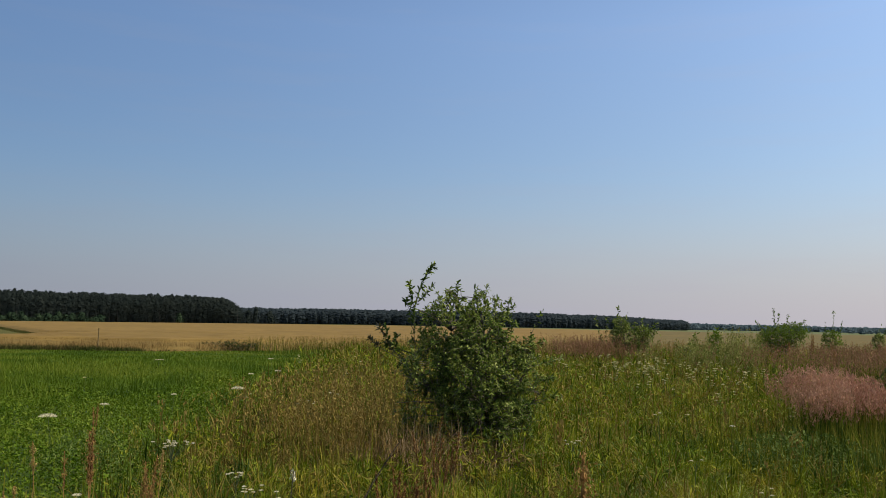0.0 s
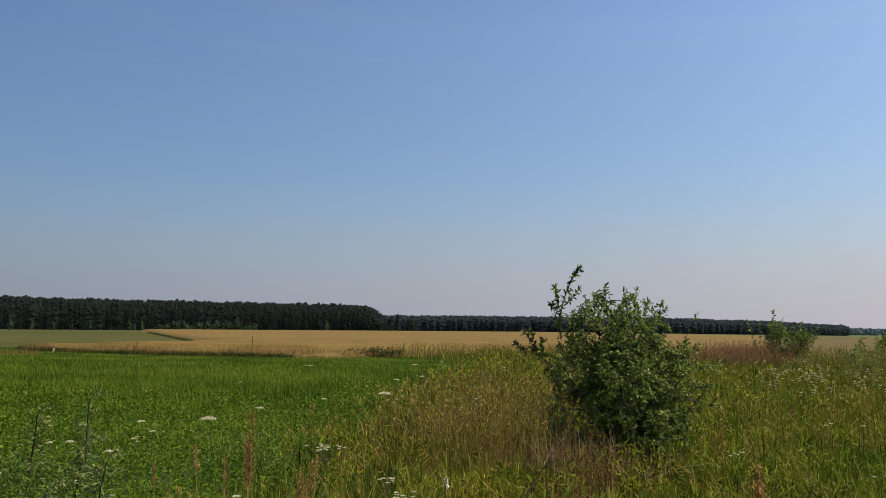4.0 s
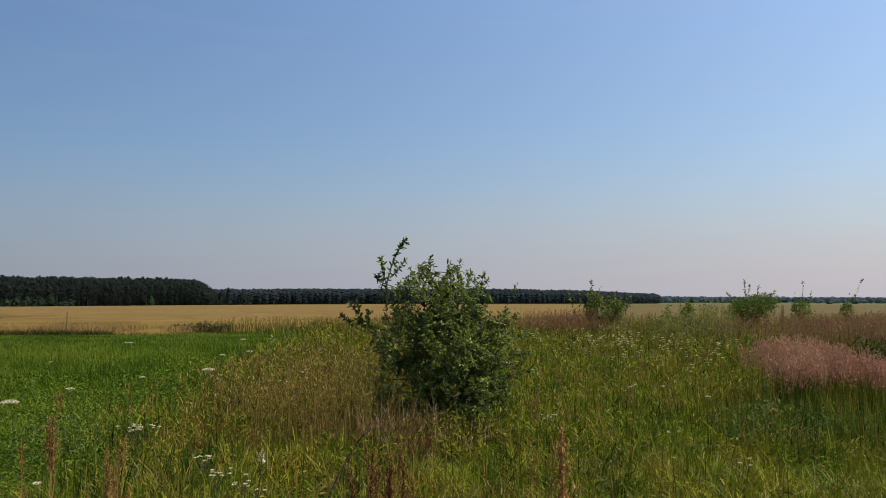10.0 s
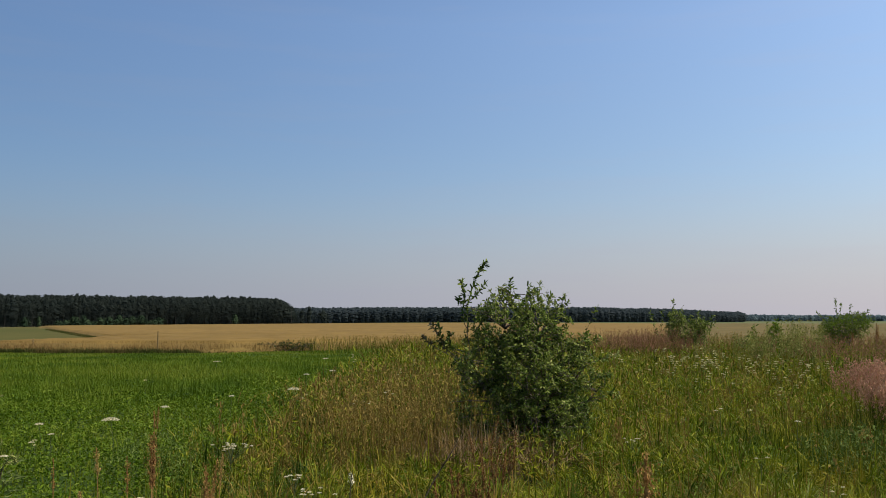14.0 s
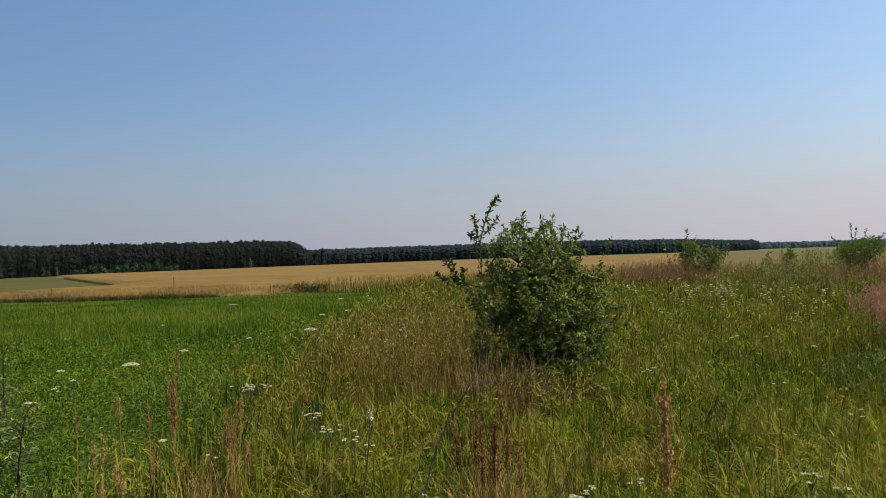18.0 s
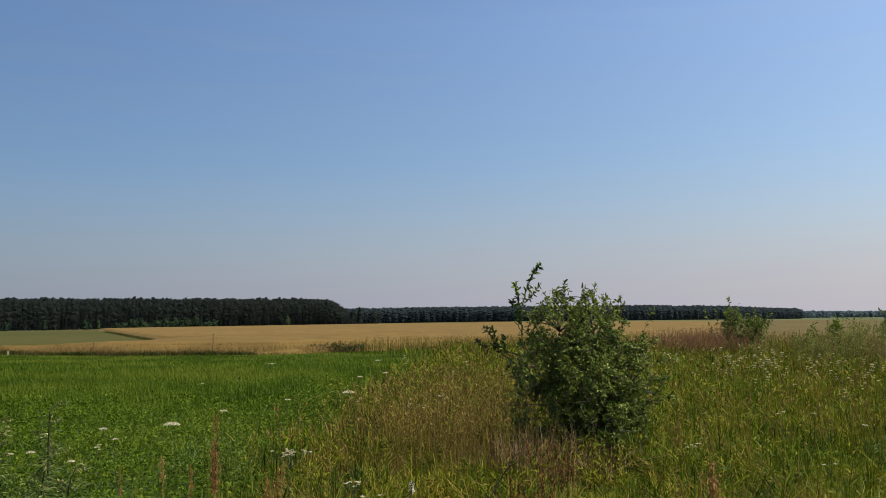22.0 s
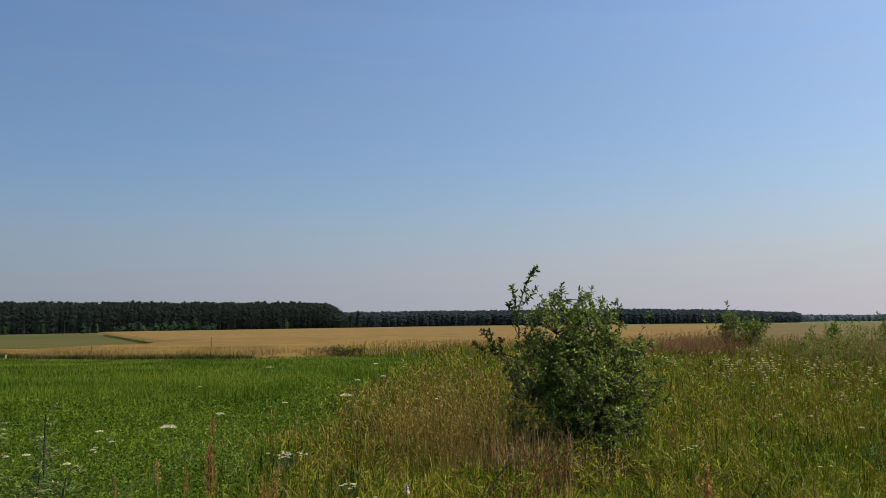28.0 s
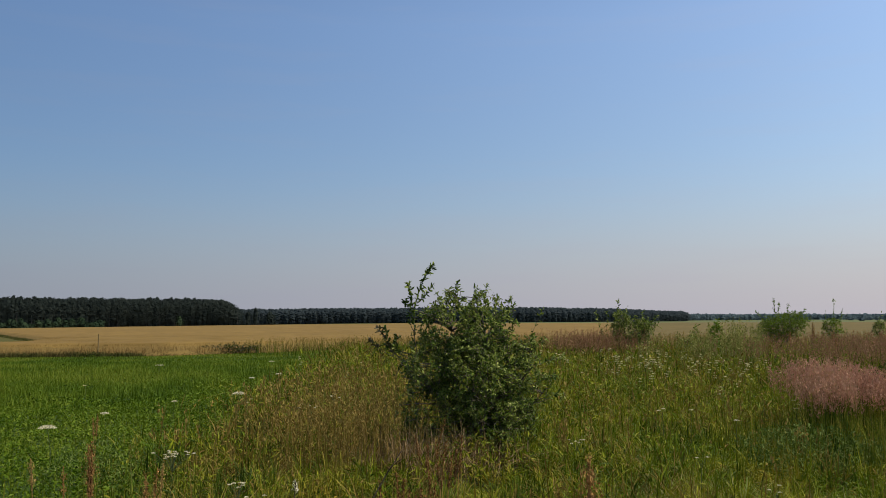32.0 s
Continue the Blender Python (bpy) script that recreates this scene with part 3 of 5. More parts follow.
def pink_zone(x, y):
    mound = np.exp(-(((x - 5.3) / 0.85) ** 6 + ((y - 10.9) / 0.85) ** 4))
    strip = np.exp(-(((x - 7.2) / 2.1) ** 6 + ((y - 10.1 + 0.10 * (x - 6)) / 0.5) ** 4))
    return np.maximum(mound, strip) * np.clip(0.72 + 0.40 * ripple(x, y, 0.55, 2.0), 0, 1)


def russet_zone(x, y):
    return np.exp(-(((x - 12.2) / 4.2) ** 4 + ((y - 20.5) / 3.6) ** 4)) + 1.4 * np.exp(-(((x - 6.3) / 1.5) ** 2 + ((y - 36) / 2.0) ** 2))


green, lush, dry = Pile(), Pile(), Pile()
for r0, r1, d, w, segs in ((1.6, 5, 980, 0.0105, 4), (5, 8.5, 1500, 0.0128, 3), (8.5, 13, 900, 0.017, 3), (13, 20, 460, 0.023, 2), (20, 32, 165, 0.035, 2), (32, 54, 56, 0.06, 2)):
    # tussocks: blades spread outwards from a common foot, and a thinner short sward between them
    per = 26
    tx, ty = fan(r0, r1, 0.68 * d / per)
    th, tc = rng.uniform(0.55, 1.4, len(tx)), rng.random(len(tx))
    k = np.repeat(np.arange(len(tx)), per)
    a = rng.uniform(0, 2 * np.pi, len(k))
    reach = np.abs(rng.normal(0, 0.075, len(k))) * max(1.0, r0 / 14)
    x, y = tx[k] + reach * np.cos(a), ty[k] + reach * np.sin(a)
    az, hf, mood = a + rng.normal(0, 0.5, len(k)), th[k] * rng.uniform(0.6, 1.15, len(k)), tc[k]
    fx2, fy2 = fan(r0, r1, 0.26 * d)
    x, y = np.concatenate([x, fx2]), np.concatenate([y, fy2])
    az = np.concatenate([az, rng.uniform(0, 2 * np.pi, len(fx2))])
    hf = np.concatenate([hf, rng.uniform(0.35, 0.8, len(fx2))])
    mood = np.concatenate([mood, rng.random(len(fx2))])
    k = ~in_crop(x, y, 0.45) & ~inside(GRAIN, x, y) & (y < 54)
    x, y, az, hf, mood = x[k], y[k], az[k], hf[k], mood[k]
    tall = 0.37 + 0.10 * ripple(x, y, 1.6) + 0.13 * smooth01((y - 7) / 8)
    h = tall * hf * (1 - 0.6 * np.exp(-(((x - 0.40) / 0.85) ** 4 + ((y - 8.95) / 1.05) ** 4)))
    lean = np.abs(rng.normal(0.75, 0.55, len(x)))
    isdry = mood < 0.04 + 0.36 * tan_zone(x, y) + 0.10 * smooth01((x - 0.4) / 0.8) * np.exp(-((y - 6) / 3.2) ** 2)
    near = np.exp(-((y - 5.8) / 3.0) ** 2) * 0.75 + 0.16 + 0.18 * ripple(x, y, 1.0, 3.0) + 0.26 * np.clip((x - 0.2) / 1.2, -0.6, 1) - 0.45 * smooth01((-1.3 - x) / 0.6) - 0.45 * smooth01((6.0 - y) / 1.4) * smooth01((1.2 - x) / 0.8) + 0.34 * smooth01((x - 1.3) / 1.2) * np.exp(-((y - 15) / 8) ** 2)
    islush = ~isdry & (np.mod(mood * 7.31, 1) < near)
    for sel, pl in ((isdry, dry), (islush, lush), (~isdry & ~islush, green)):
        pl.add(*blades(x[sel], y[sel], hills(x[sel], y[sel]) - 0.01, h[sel] * (1.15 if pl is dry else 1.0), np.full(sel.sum(), w) * rng.uniform(0.6, 1.25, sel.sum()), lean[sel], segs, az[sel]))
# long upright blades that stand over the sward, and a thinner sward on the sides that lie off the path's view
for r0, r1, d, w in ((3, 6, 16, 0.010), (6, 10, 18, 0.012), (10, 18, 14, 0.017), (18, 32, 8, 0.025)):
    x, y = fan(r0, r1, d)
    k = ~((np.abs(x - 0.4) < 0.9) & (y > 7.6) & (y < 10)) & ~in_crop(x, y, 0.4) & ~inside(GRAIN, x, y) & (rng.random(len(x)) < 0.6 + 0.5 * ripple(x, y, 1.3, 4.0))
    x, y = x[k], y[k]
    pick = rng.random(len(x)) < 0.6
    for sel, pl in ((pick, lush), (~pick, green)):
        pl.add(*blades(x[sel], y[sel], hills(x[sel], y[sel]), rng.uniform(0.38, 0.62, sel.sum()), np.full(sel.sum(), w), np.abs(rng.normal(0.3, 0.22, sel.sum())), 3))
for r0, r1, d, w, a0, a1 in ((0.0, 1.8, 480, 0.02, -180, 180), (1.8, 7, 380, 0.026, 37, 312), (7, 16, 110, 0.05, 37, 312), (16, 34, 22, 0.12, 37, 312), (34, 70, 5, 0.25, 37, 312)):
    x, y = fan(r0, r1, d, a0, a1)
    k = ~in_crop(x, y, 0.45) & ~inside(GRAIN, x, y)
    x, y = x[k], y[k]
    mood = rng.random(len(x)) + 0.25 * ripple(x, y, 2.0, 3.0)
    h = (0.30 + 0.08 * ripple(x, y, 1.6)) * rng.uniform(0.6, 1.2, len(x))
    for sel, pl in ((mood < 0.12, dry), ((mood >= 0.12) & (mood < 0.42), lush), (mood >= 0.42, green)):
        pl.add(*blades(x[sel], y[sel], hills(x[sel], y[sel]) - 0.01, h[sel], np.full(sel.sum(), w), np.abs(rng.normal(0.4, 0.4, sel.sum())), 2))
thing("meadow_grass", green.mesh("meadow_grass", GRASS), "dense green meadow grass in long blades", "grass", kind="stuff")
thing("lush_grass", lush.mesh("lush_grass", LUSH), "bright yellow-green grass in tufts", "grass", kind="stuff")
thing("dry_grass", dry.mesh("dry_grass", DRY), "dry straw-coloured grass blades among the green", "grass", kind="stuff")

# short bent leaf pieces that break up the sward
fleck, tanfleck = Pile(), Pile()
for r0, r1, d, ln in ((2.2, 6, 380, 0.06), (6, 10, 800, 0.08), (10, 16, 420, 0.11), (16, 26, 150, 0.16), (26, 45, 45, 0.25)):
    x, y = fan(r0, r1, d)
    k = ~in_crop(x, y, 0.3) & ~inside(GRAIN, x, y) & (rng.random(len(x)) < 0.38 + 0.5 * ripple(x, y, 0.7, 9.0))
    x, y = x[k], y[k]
    z = hills(x, y) + (0.16 + 0.12 * smooth01((y - 7) / 8) + 0.05 * ripple(x, y, 1.6)) * rng.uniform(0.85, 1.75, len(x))
    az, el = rng.uniform(0, 2 * np.pi, len(x)), rng.normal(0.5, 0.7, len(x))
    way = np.stack([np.cos(az) * np.cos(el), np.sin(az) * np.cos(el), np.sin(el)], 1)
    size = ln * rng.uniform(0.5, 1.4, len(x))
    tan_k = rng.random(len(x)) < 0.10 + 0.5 * tan_zone(x, y)
    for sel, pl in ((tan_k, tanfleck), (~tan_k, fleck)):
        pl.add(*leaves(np.stack([x, y, z], 1)[sel], way[sel], size[sel], size[sel] * rng.uniform(0.12, 0.24, sel.sum())))
thing("meadow_herbs", fleck.mesh("meadow_herbs", LUSH), "short bent green leaves of mixed meadow herbs", "herbs", kind="stuff")
thing("withered_herbs", tanfleck.mesh("withered_herbs", DRY), "short withered straw-coloured leaves in the sward", "herbs", kind="stuff")

# flowering grass: thin stems with seed heads
def seeding(x, y, h, w, head, flake, n_flake, spread, stems, heads):
    z = hills(x, y)
    az = rng.uniform(0, 2 * np.pi, len(x))
    lean = np.abs(rng.normal(0.12, 0.1, len(x)))
    v, q, t = blades(x, y, z, h, np.full(len(x), w), lean, 3, az)
    stems.add(v, q, t)
    top = v.reshape(len(x), -1, 3)[:, -1]
    before = v.reshape(len(x), -1, 3)[:, -3:-1].mean(1)
    d = top - before
    d /= np.linalg.norm(d, axis=1)[:, None] + 1e-9
    u = rng.random((len(x), n_flake))
    prof = np.sin(np.pi * np.clip(u * 0.85 + 0.12, 0, 1))
    c = top[:, None] - d[:, None] * (u * head)[..., None] + rng.normal(size=(len(x), n_flake, 3)) * (prof * spread)[..., None]
    heads.add(*flakes(c.reshape(-1, 3), flake, 3.2))


stems, heads = Pile(), Pile()
for r0, r1, d, w, f, nf in ((3, 9, 30, 0.004, 0.011, 14), (9, 18, 46, 0.007, 0.024, 8), (18, 32, 18, 0.012, 0.038, 4), (32, 54, 7, 0.02, 0.06, 4)):
    x, y = fan(r0, r1, d)
    k = ~in_crop(x, y, 0.15) & ~inside(GRAIN, x, y) & (rng.random(len(x)) < 0.06 + 0.62 * tan_zone(x, y)) & (pink_zone(x, y) < 0.3) & (y < 54) & ~((np.abs(x - 0.4) < 0.85) & (y > 7.9) & (y < 10))
    x, y = x[k], y[k]
    seeding(x, y, rng.uniform(0.45, 0.78, len(x)) + 0.18 * tan_zone(x, y), w, 0.17, f, nf, 0.008 + f * 0.3, stems, heads)
x, y = rng.normal(-0.95, 0.4, 420), rng.normal(9.6, 0.55, 420)
seeding(x, y, rng.uniform(0.55, 0.95, 420), 0.005, 0.2, 0.012, 16, 0.012, stems, heads)
x, y = rng.uniform(1.5, 9, 900), rng.uniform(9.5, 26, 900)
seeding(x, y, rng.uniform(0.45, 0.82, 900), 0.005, 0.16, 0.012, 10, 0.010, stems, heads)
thing("seeding_grass_stems", stems.mesh("seeding_grass_stems", DRY), "thin straw-coloured flowering grass stems", "grass", kind="stuff")
thing("seeding_grass_heads", heads.mesh("seeding_grass_heads", SEED), "tan grass seed heads on thin stems", "grass", kind="stuff")

stems, heads, stems2, heads2, stems3, heads3 = (Pile() for _ in range(6))
x, y = rng.uniform(3.3, 9.5, 21000), rng.uniform(7.5, 14.5, 21000)
k = rng.random(len(x)) < 2.0 * (pink_zone(x, y) - 0.2)
seeding(x[k], y[k], (rng.uniform(0.80, 1.06, k.sum()) + 0.10 * ripple(x[k], y[k], 0.9, 5.0) + 0.24 * smooth01((6.1 - x[k]) / 0.9) - 0.16), 0.006, 0.24, 0.015, 32, 0.024, stems, heads)
x, y = rng.uniform(3, 22, 40000), rng.uniform(14, 40, 40000)
k = rng.random(len(x)) < 0.55 * russet_zone(x, y) * (0.7 + 0.5 * ripple(x, y, 1.3, 6.0))
seeding(x[k], y[k], rng.uniform(0.95, 1.36, k.sum()) + 0.12 * ripple(x[k], y[k], 1.7, 2.0), 0.011, 0.34, 0.022, 18, 0.040, stems2, heads2)
x, y = rng.normal(6.3, 1.0, 1000), rng.normal(35.0, 1.3, 1000)
seeding(x, y, rng.uniform(0.6, 1.05, 1000), 0.012, 0.4, 0.03, 16, 0.05, stems2, heads2)
x, y = rng.normal(5.0, 0.9, 2600), rng.normal(9.6, 0.7, 2600)
stems.add(*blades(x, y, hills(x, y), rng.uniform(0.45, 0.8, 2600), np.full(2600, 0.009), np.abs(rng.normal(0.1, 0.15, 2600)), 3))
x, y = rng.uniform(9, 32, 16000), rng.uniform(16, 44, 16000)
k = (x > 0.42 * y + 0.5) & ~inside(GRAIN, x, y) & (rng.random(16000) < 0.42 + 0.4 * ripple(x, y, 2.5, 3.0))
seeding(x[k], y[k], rng.uniform(0.7, 1.15, k.sum()), 0.012, 0.28, 0.026, 9, 0.03, stems2, heads2)
x, y = rng.uniform(-12, 34, 16000), rng.uniform(33, 50, 16000)
k = ~inside(GRAIN, x, y - 0.6) & (x > -12 + 0.5 * np.maximum(0, 47 - y)) & (rng.random(16000) < (0.4 + 0.5 * ripple(x, y, 3.0, 8.0)) * np.clip(0.3 + (y - 36) / 8, 0.3, 1))
seeding(x[k], y[k], rng.uniform(0.5, 0.95, k.sum()) + 0.15 * smooth01((x[k] - 2) / 4), 0.014, 0.25, 0.026, 8, 0.03, stems3, heads3)
thing("tall_grass_stems", stems3.mesh("tall_grass_stems", GRASS), "tall olive green grass stems before the grain", "grass", kind="stuff")
thing("tall_grass_heads", heads3.mesh("tall_grass_heads", SEED), "tan seed heads of the tall grass before the grain", "grass", kind="stuff")
thing("pink_grass_stems", stems.mesh("pink_grass_stems", GRASS), "upright green stems of flowering reed grass", "grass", kind="stuff")
thing("pink_grass_plumes", heads.mesh("pink_grass_plumes", PINK), "dusty pink feathery plumes of flowering grass", "grass", kind="stuff")
thing("russet_grass_stems", stems2.mesh("russet_grass_stems", GRASS), "green stems of russet flowering grass", "grass", kind="stuff")
thing("russet_grass_plumes", heads2.mesh("russet_grass_plumes", RUSSET), "russet brown feathery grass plumes", "grass", kind="stuff")

# ---- green crop ----
crop, cblade = Pile(), Pile()


def clover_zone(x, y):
    """Leafy clover near the path and along the crop's edge; the rest of the crop is grass."""
    return smooth01((14.5 + 7.0 * np.exp(-((crop_edge(y) - x) / 3.2) ** 2) + 2.2 * ripple(x, y, 2.6, 4.0) - y) / 4.0 + 0.5)


for r0, r1, d, s, db in ((2.2, 6, 900, 0.036, 90), (6, 10, 900, 0.040, 220), (10, 16, 560, 0.048, 420), (16, 26, 220, 0.062, 330), (26, 50, 40, 0.10, 150), (50, 70, 20, 0.13, 60)):
    x, y = fan(r0, r1, d, -52, -4)
    k = in_crop(x, y, 0.4) & (rng.random(len(x)) < (0.15 + 0.85 * clover_zone(x, y)) * (1 - 0.85 * smooth01((y - 22) / 8)))
    x, y = x[k], y[k]
    low = 1 - 0.8 * smooth01((y - 22) / 17)
    top = (0.28 + 0.07 * ripple(x, y, 0.6, 2.0) + 0.06 * ripple(x, y, 2.4, 7.0)) * low
    z = hills(x, y) + top * np.sqrt(rng.uniform(0.12, 1.0, len(x)))
    az, el = rng.uniform(0, 2 * np.pi, len(x)), rng.normal(0.35, 0.5, len(x))
    way = np.stack([np.cos(az) * np.cos(el), np.sin(az) * np.cos(el), np.sin(el)], 1)
    size = s * rng.uniform(0.6, 1.5, len(x))
    crop.add(*leaves(np.stack([x, y, z], 1), way, size, size * rng.uniform(0.35, 0.6, len(x))))
    x, y = fan(r0, r1, db, -52, -4)
    k = in_crop(x, y, 0.3) & (rng.random(len(x)) < 1 - 0.85 * clover_zone(x, y))
    x, y = x[k], y[k]
    h = rng.uniform(0.20, 0.42, len(x)) * (1 + 0.22 * ripple(x, y, 1.4, 8.0)) * (1 - 0.8 * smooth01((y - 22) / 17))
    cblade.add(*blades(x, y, hills(x, y), h, np.full(len(x), 0.012 + 0.0007 * r0), np.abs(rng.normal(0.45, 0.3, len(x))), 2))
for r0, r1, d, s in ((0, 7, 150, 0.095), (7, 16, 55, 0.15), (16, 34, 12, 0.3), (34, 70, 3, 0.6)):
    x, y = fan(r0, r1, d, 180, 310)
    k = in_crop(x, y, 0.2)
    x, y = x[k], y[k]
    z = hills(x, y) + (0.30 + 0.06 * ripple(x, y, 0.8, 2.0)) * np.sqrt(rng.uniform(0.12, 1.0, len(x)))
    az, el = rng.uniform(0, 2 * np.pi, len(x)), rng.normal(0.3, 0.4, len(x))
    way = np.stack([np.cos(az) * np.cos(el), np.sin(az) * np.cos(el), np.sin(el)], 1)
    size = s * rng.uniform(0.6, 1.3, len(x))
    crop.add(*leaves(np.stack([x, y, z], 1), way, size, size * 0.45))
thing("green_crop", crop.mesh("green_crop", CLOVER), "low leafy green fodder crop", "crop", kind="stuff")
thing("crop_grass", cblade.mesh("crop_grass", CROP_BLADE), "green grass blades in the fodder crop", "grass", kind="stuff")

# ---- woods ----
def canopy(points, depth, rise, top, step, rough, pile):
    """A filler sheet added for the dense inside of a stand behind a line of the plan, closing gaps of sky, rising from
    its edge to its full height.
    """
    pts = np.array(points, float)
    s = np.concatenate([[0], np.cumsum(np.linalg.norm(np.diff(pts, axis=0), axis=1))])
    u = np.arange(0, s[-1], step)
    x0, y0 = np.interp(u, s, pts[:, 0]), np.interp(u, s, pts[:, 1])
    b = np.arctan2(x0, y0)
    d = np.array(depth)[:, None] + rng.normal(0, rough, (len(depth), len(u)))
    x, y = x0 + d * np.sin(b), y0 + d * np.cos(b)
    crown = rng.normal(0, rough, d.shape) * (np.array(rise) > 0)[:, None]
    z = hills(x, y) + np.array(rise)[:, None] * top(np.degrees(b)) + crown
    n = len(u)
    a, c = np.meshgrid(np.arange(len(depth) - 1), np.arange(n - 1), indexing="ij")
    pile.add(np.stack([x, y, z], 2).reshape(-1, 3), np.stack([a * n + c, a * n + c + 1, (a + 1) * n + c + 1, (a + 1) * n + c], 2).reshape(-1, 4))


def wood(x, y, height, spread, n, flake, shape, pile):
    """Far trees: a ragged crown in whorls, with n loose sprays round it. shape: pine (tall, pointed) or broad (round to the ground)."""
    z = hills(x, y)
    m, sides = len(x), 7
    if shape == "pine":
        levels = np.array([0.04, 0.16, 0.28, 0.40, 0.50, 0.60, 0.69, 0.77, 0.84, 0.90, 0.95, 1.0])
        girth = np.interp(levels, [0, 0.25, 0.55, 0.8, 0.92, 1.0], [0.6, 0.85, 0.98, 0.88, 0.62, 0.08])
    else:
        levels = np.array([0.0, 0.2, 0.4, 0.6, 0.78, 0.92, 1.0])
        girth = np.sin(np.pi * np.clip(levels * 0.8 + 0.19, 0, 1)) ** 0.6
    k = len(levels)
    ang = np.arange(sides) * 2 * np.pi / sides + rng.uniform(0, 6, (m, k, 1)) * 0.25 + rng.uniform(0, 6, (m, 1, 1))
    rad = girth[None, :, None] * spread[:, None, None] * rng.uniform(0.4, 0.85, (m, k, sides))
    tz = (levels[None, :, None] + rng.normal(0, 0.012, (m, k, sides)) * (levels < 1)[None, :, None]) * height[:, None, None]
    v = np.stack([x[:, None, None] + rad * np.cos(ang), y[:, None, None] + rad * np.sin(ang), z[:, None, None] + tz], 3)
    one = np.array([(a * sides + b, a * sides + (b + 1) % sides, (a + 1) * sides + (b + 1) % sides, (a + 1) * sides + b) for a in range(k - 1) for b in range(sides)])
    pile.add(v.reshape(-1, 3), (np.arange(m)[:, None, None] * (k * sides) + one).reshape(-1, 4))
    t = 0.08 + 0.91 * rng.random((m, n)) ** 0.8
    a = rng.uniform(0, 2 * np.pi, (m, n))
    rr = np.interp(t, levels, girth) * rng.uniform(0.7, 1.75, (m, n)) * spread[:, None]
    c = np.stack([x[:, None] + rr * np.cos(a), y[:, None] + rr * np.sin(a), z[:, None] + t * height[:, None]], 2).reshape(-1, 3)
    pile.add(*flakes(c, flake * rng.uniform(0.6, 1.3, len(c)), 0.8))


def edge_line(points, rows, step, gap):
    """Tree places in rows behind a line of the plan."""
    pts = np.array(points, float)
    seg = np.linalg.norm(np.diff(pts, axis=0), axis=1)
    s = np.concatenate([[0], np.cumsum(seg)])
    out = []
    for r in range(rows):
        u = np.arange(0, s[-1], step) + rng.uniform(-0.45, 0.45, len(np.arange(0, s[-1], step))) * step
        x, y = np.interp(u, s, pts[:, 0]), np.interp(u, s, pts[:, 1])
        b = np.arctan2(x, y)
        d = r * gap + rng.uniform(-0.4, 0.4, len(u)) * gap
        out.append(np.stack([x + d * np.sin(b), y + d * np.cos(b)], 1))
    return np.concatenate(out)


needles, trunks, edge = Pile(), Pile(), Pile()
PINE_EDGE = [(-440, 285), (-330, 385), (-240, 450), (-128, 496), (-121, 498.5)]
EAST_FALL = ([-45, -28, -18, -14.7, -14.2, -13.6], [1.06, 1.02, 0.95, 0.91, 0.76, 0.5])


def fall(p):
    """The stand is a little lower towards its eastern end."""
    return np.interp(np.degrees(np.arctan2(p[:, 0], p[:, 1])), *EAST_FALL)


p = edge_line(PINE_EDGE, 6, 2.3, 1.7)
row = np.repeat(np.arange(6), len(p) // 6)
wood(p[:, 0], p[:, 1], np.array([13.0, 14.8, 16.2, 17.0, 17.5, 17.8])[row] * np.clip(rng.normal(1.0, np.where(row < 2, 0.09, 0.025), len(p)), 0.8, 1.05) * fall(p) * (1 + 0.02 * ripple(p[:, 0], p[:, 1], 14.0)), rng.uniform(2.4, 4.2, len(p)), 300, 0.36, "pine", needles)
p = edge_line(PINE_EDGE, 1, 5.5, 2.0)
trunks.add(*blades(p[:, 0] * 0.995, p[:, 1] * 0.995, hills(p[:, 0], p[:, 1]), rng.uniform(5, 12, len(p)), np.full(len(p), 0.35), np.full(len(p), 0.02), 1)[::2])
p = edge_line([(-232, 436), (-185, 456)], 2, 4.0, 3)
wood(p[:, 0], p[:, 1], rng.uniform(2.5, 6.5, len(p)), rng.uniform(1.8, 3.2, len(p)), 120, 0.42, "broad", edge)
p = edge_line([(-400, 312), (-150, 480)], 1, 9.0, 3)
p = p[rng.random(len(p)) < 0.55]
wood(p[:, 0], p[:, 1], rng.uniform(2.5, 8, len(p)), rng.uniform(1.3, 2.6, len(p)), 90, 0.42, "broad", edge)
p = np.array([(-117.5, 503.0), (-114.0, 508.0), (-112.0, 540.0), (-105.0, 512.0)])
wood(p[:, 0], p[:, 1], np.array([8.5, 11.0, 9.0, 6.0]), np.array([2.6, 2.2, 3.2, 2.4]), 140, 0.42, "pine", needles)
canopy(PINE_EDGE, [0, 1, 4, 8, 16, 60, 64], [0, 0.5, 0.72, 0.86, 0.91, 0.91, 0], lambda q: 18.3 * np.interp(q, *EAST_FALL), 1.6, 0.5, needles)
thing("pine_forest", needles.mesh("pine_forest", HAZED_PINE), "dark dense pine forest edge behind the fields, haze in its colour", "forest", kind="stuff")
thing("pine_trunks", trunks.mesh("pine_trunks", TRUNK), "dark slender pine trunks at the forest edge", "tree trunks", kind="stuff")
thing("forest_edge_trees", edge.mesh("forest_edge_trees", EDGE_LEAF), "lighter broadleaf trees along the pine forest edge", "trees", kind="stuff")

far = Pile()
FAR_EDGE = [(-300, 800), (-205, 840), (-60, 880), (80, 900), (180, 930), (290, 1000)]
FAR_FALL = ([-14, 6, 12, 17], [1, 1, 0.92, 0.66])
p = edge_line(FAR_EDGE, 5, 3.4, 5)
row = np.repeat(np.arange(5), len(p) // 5)
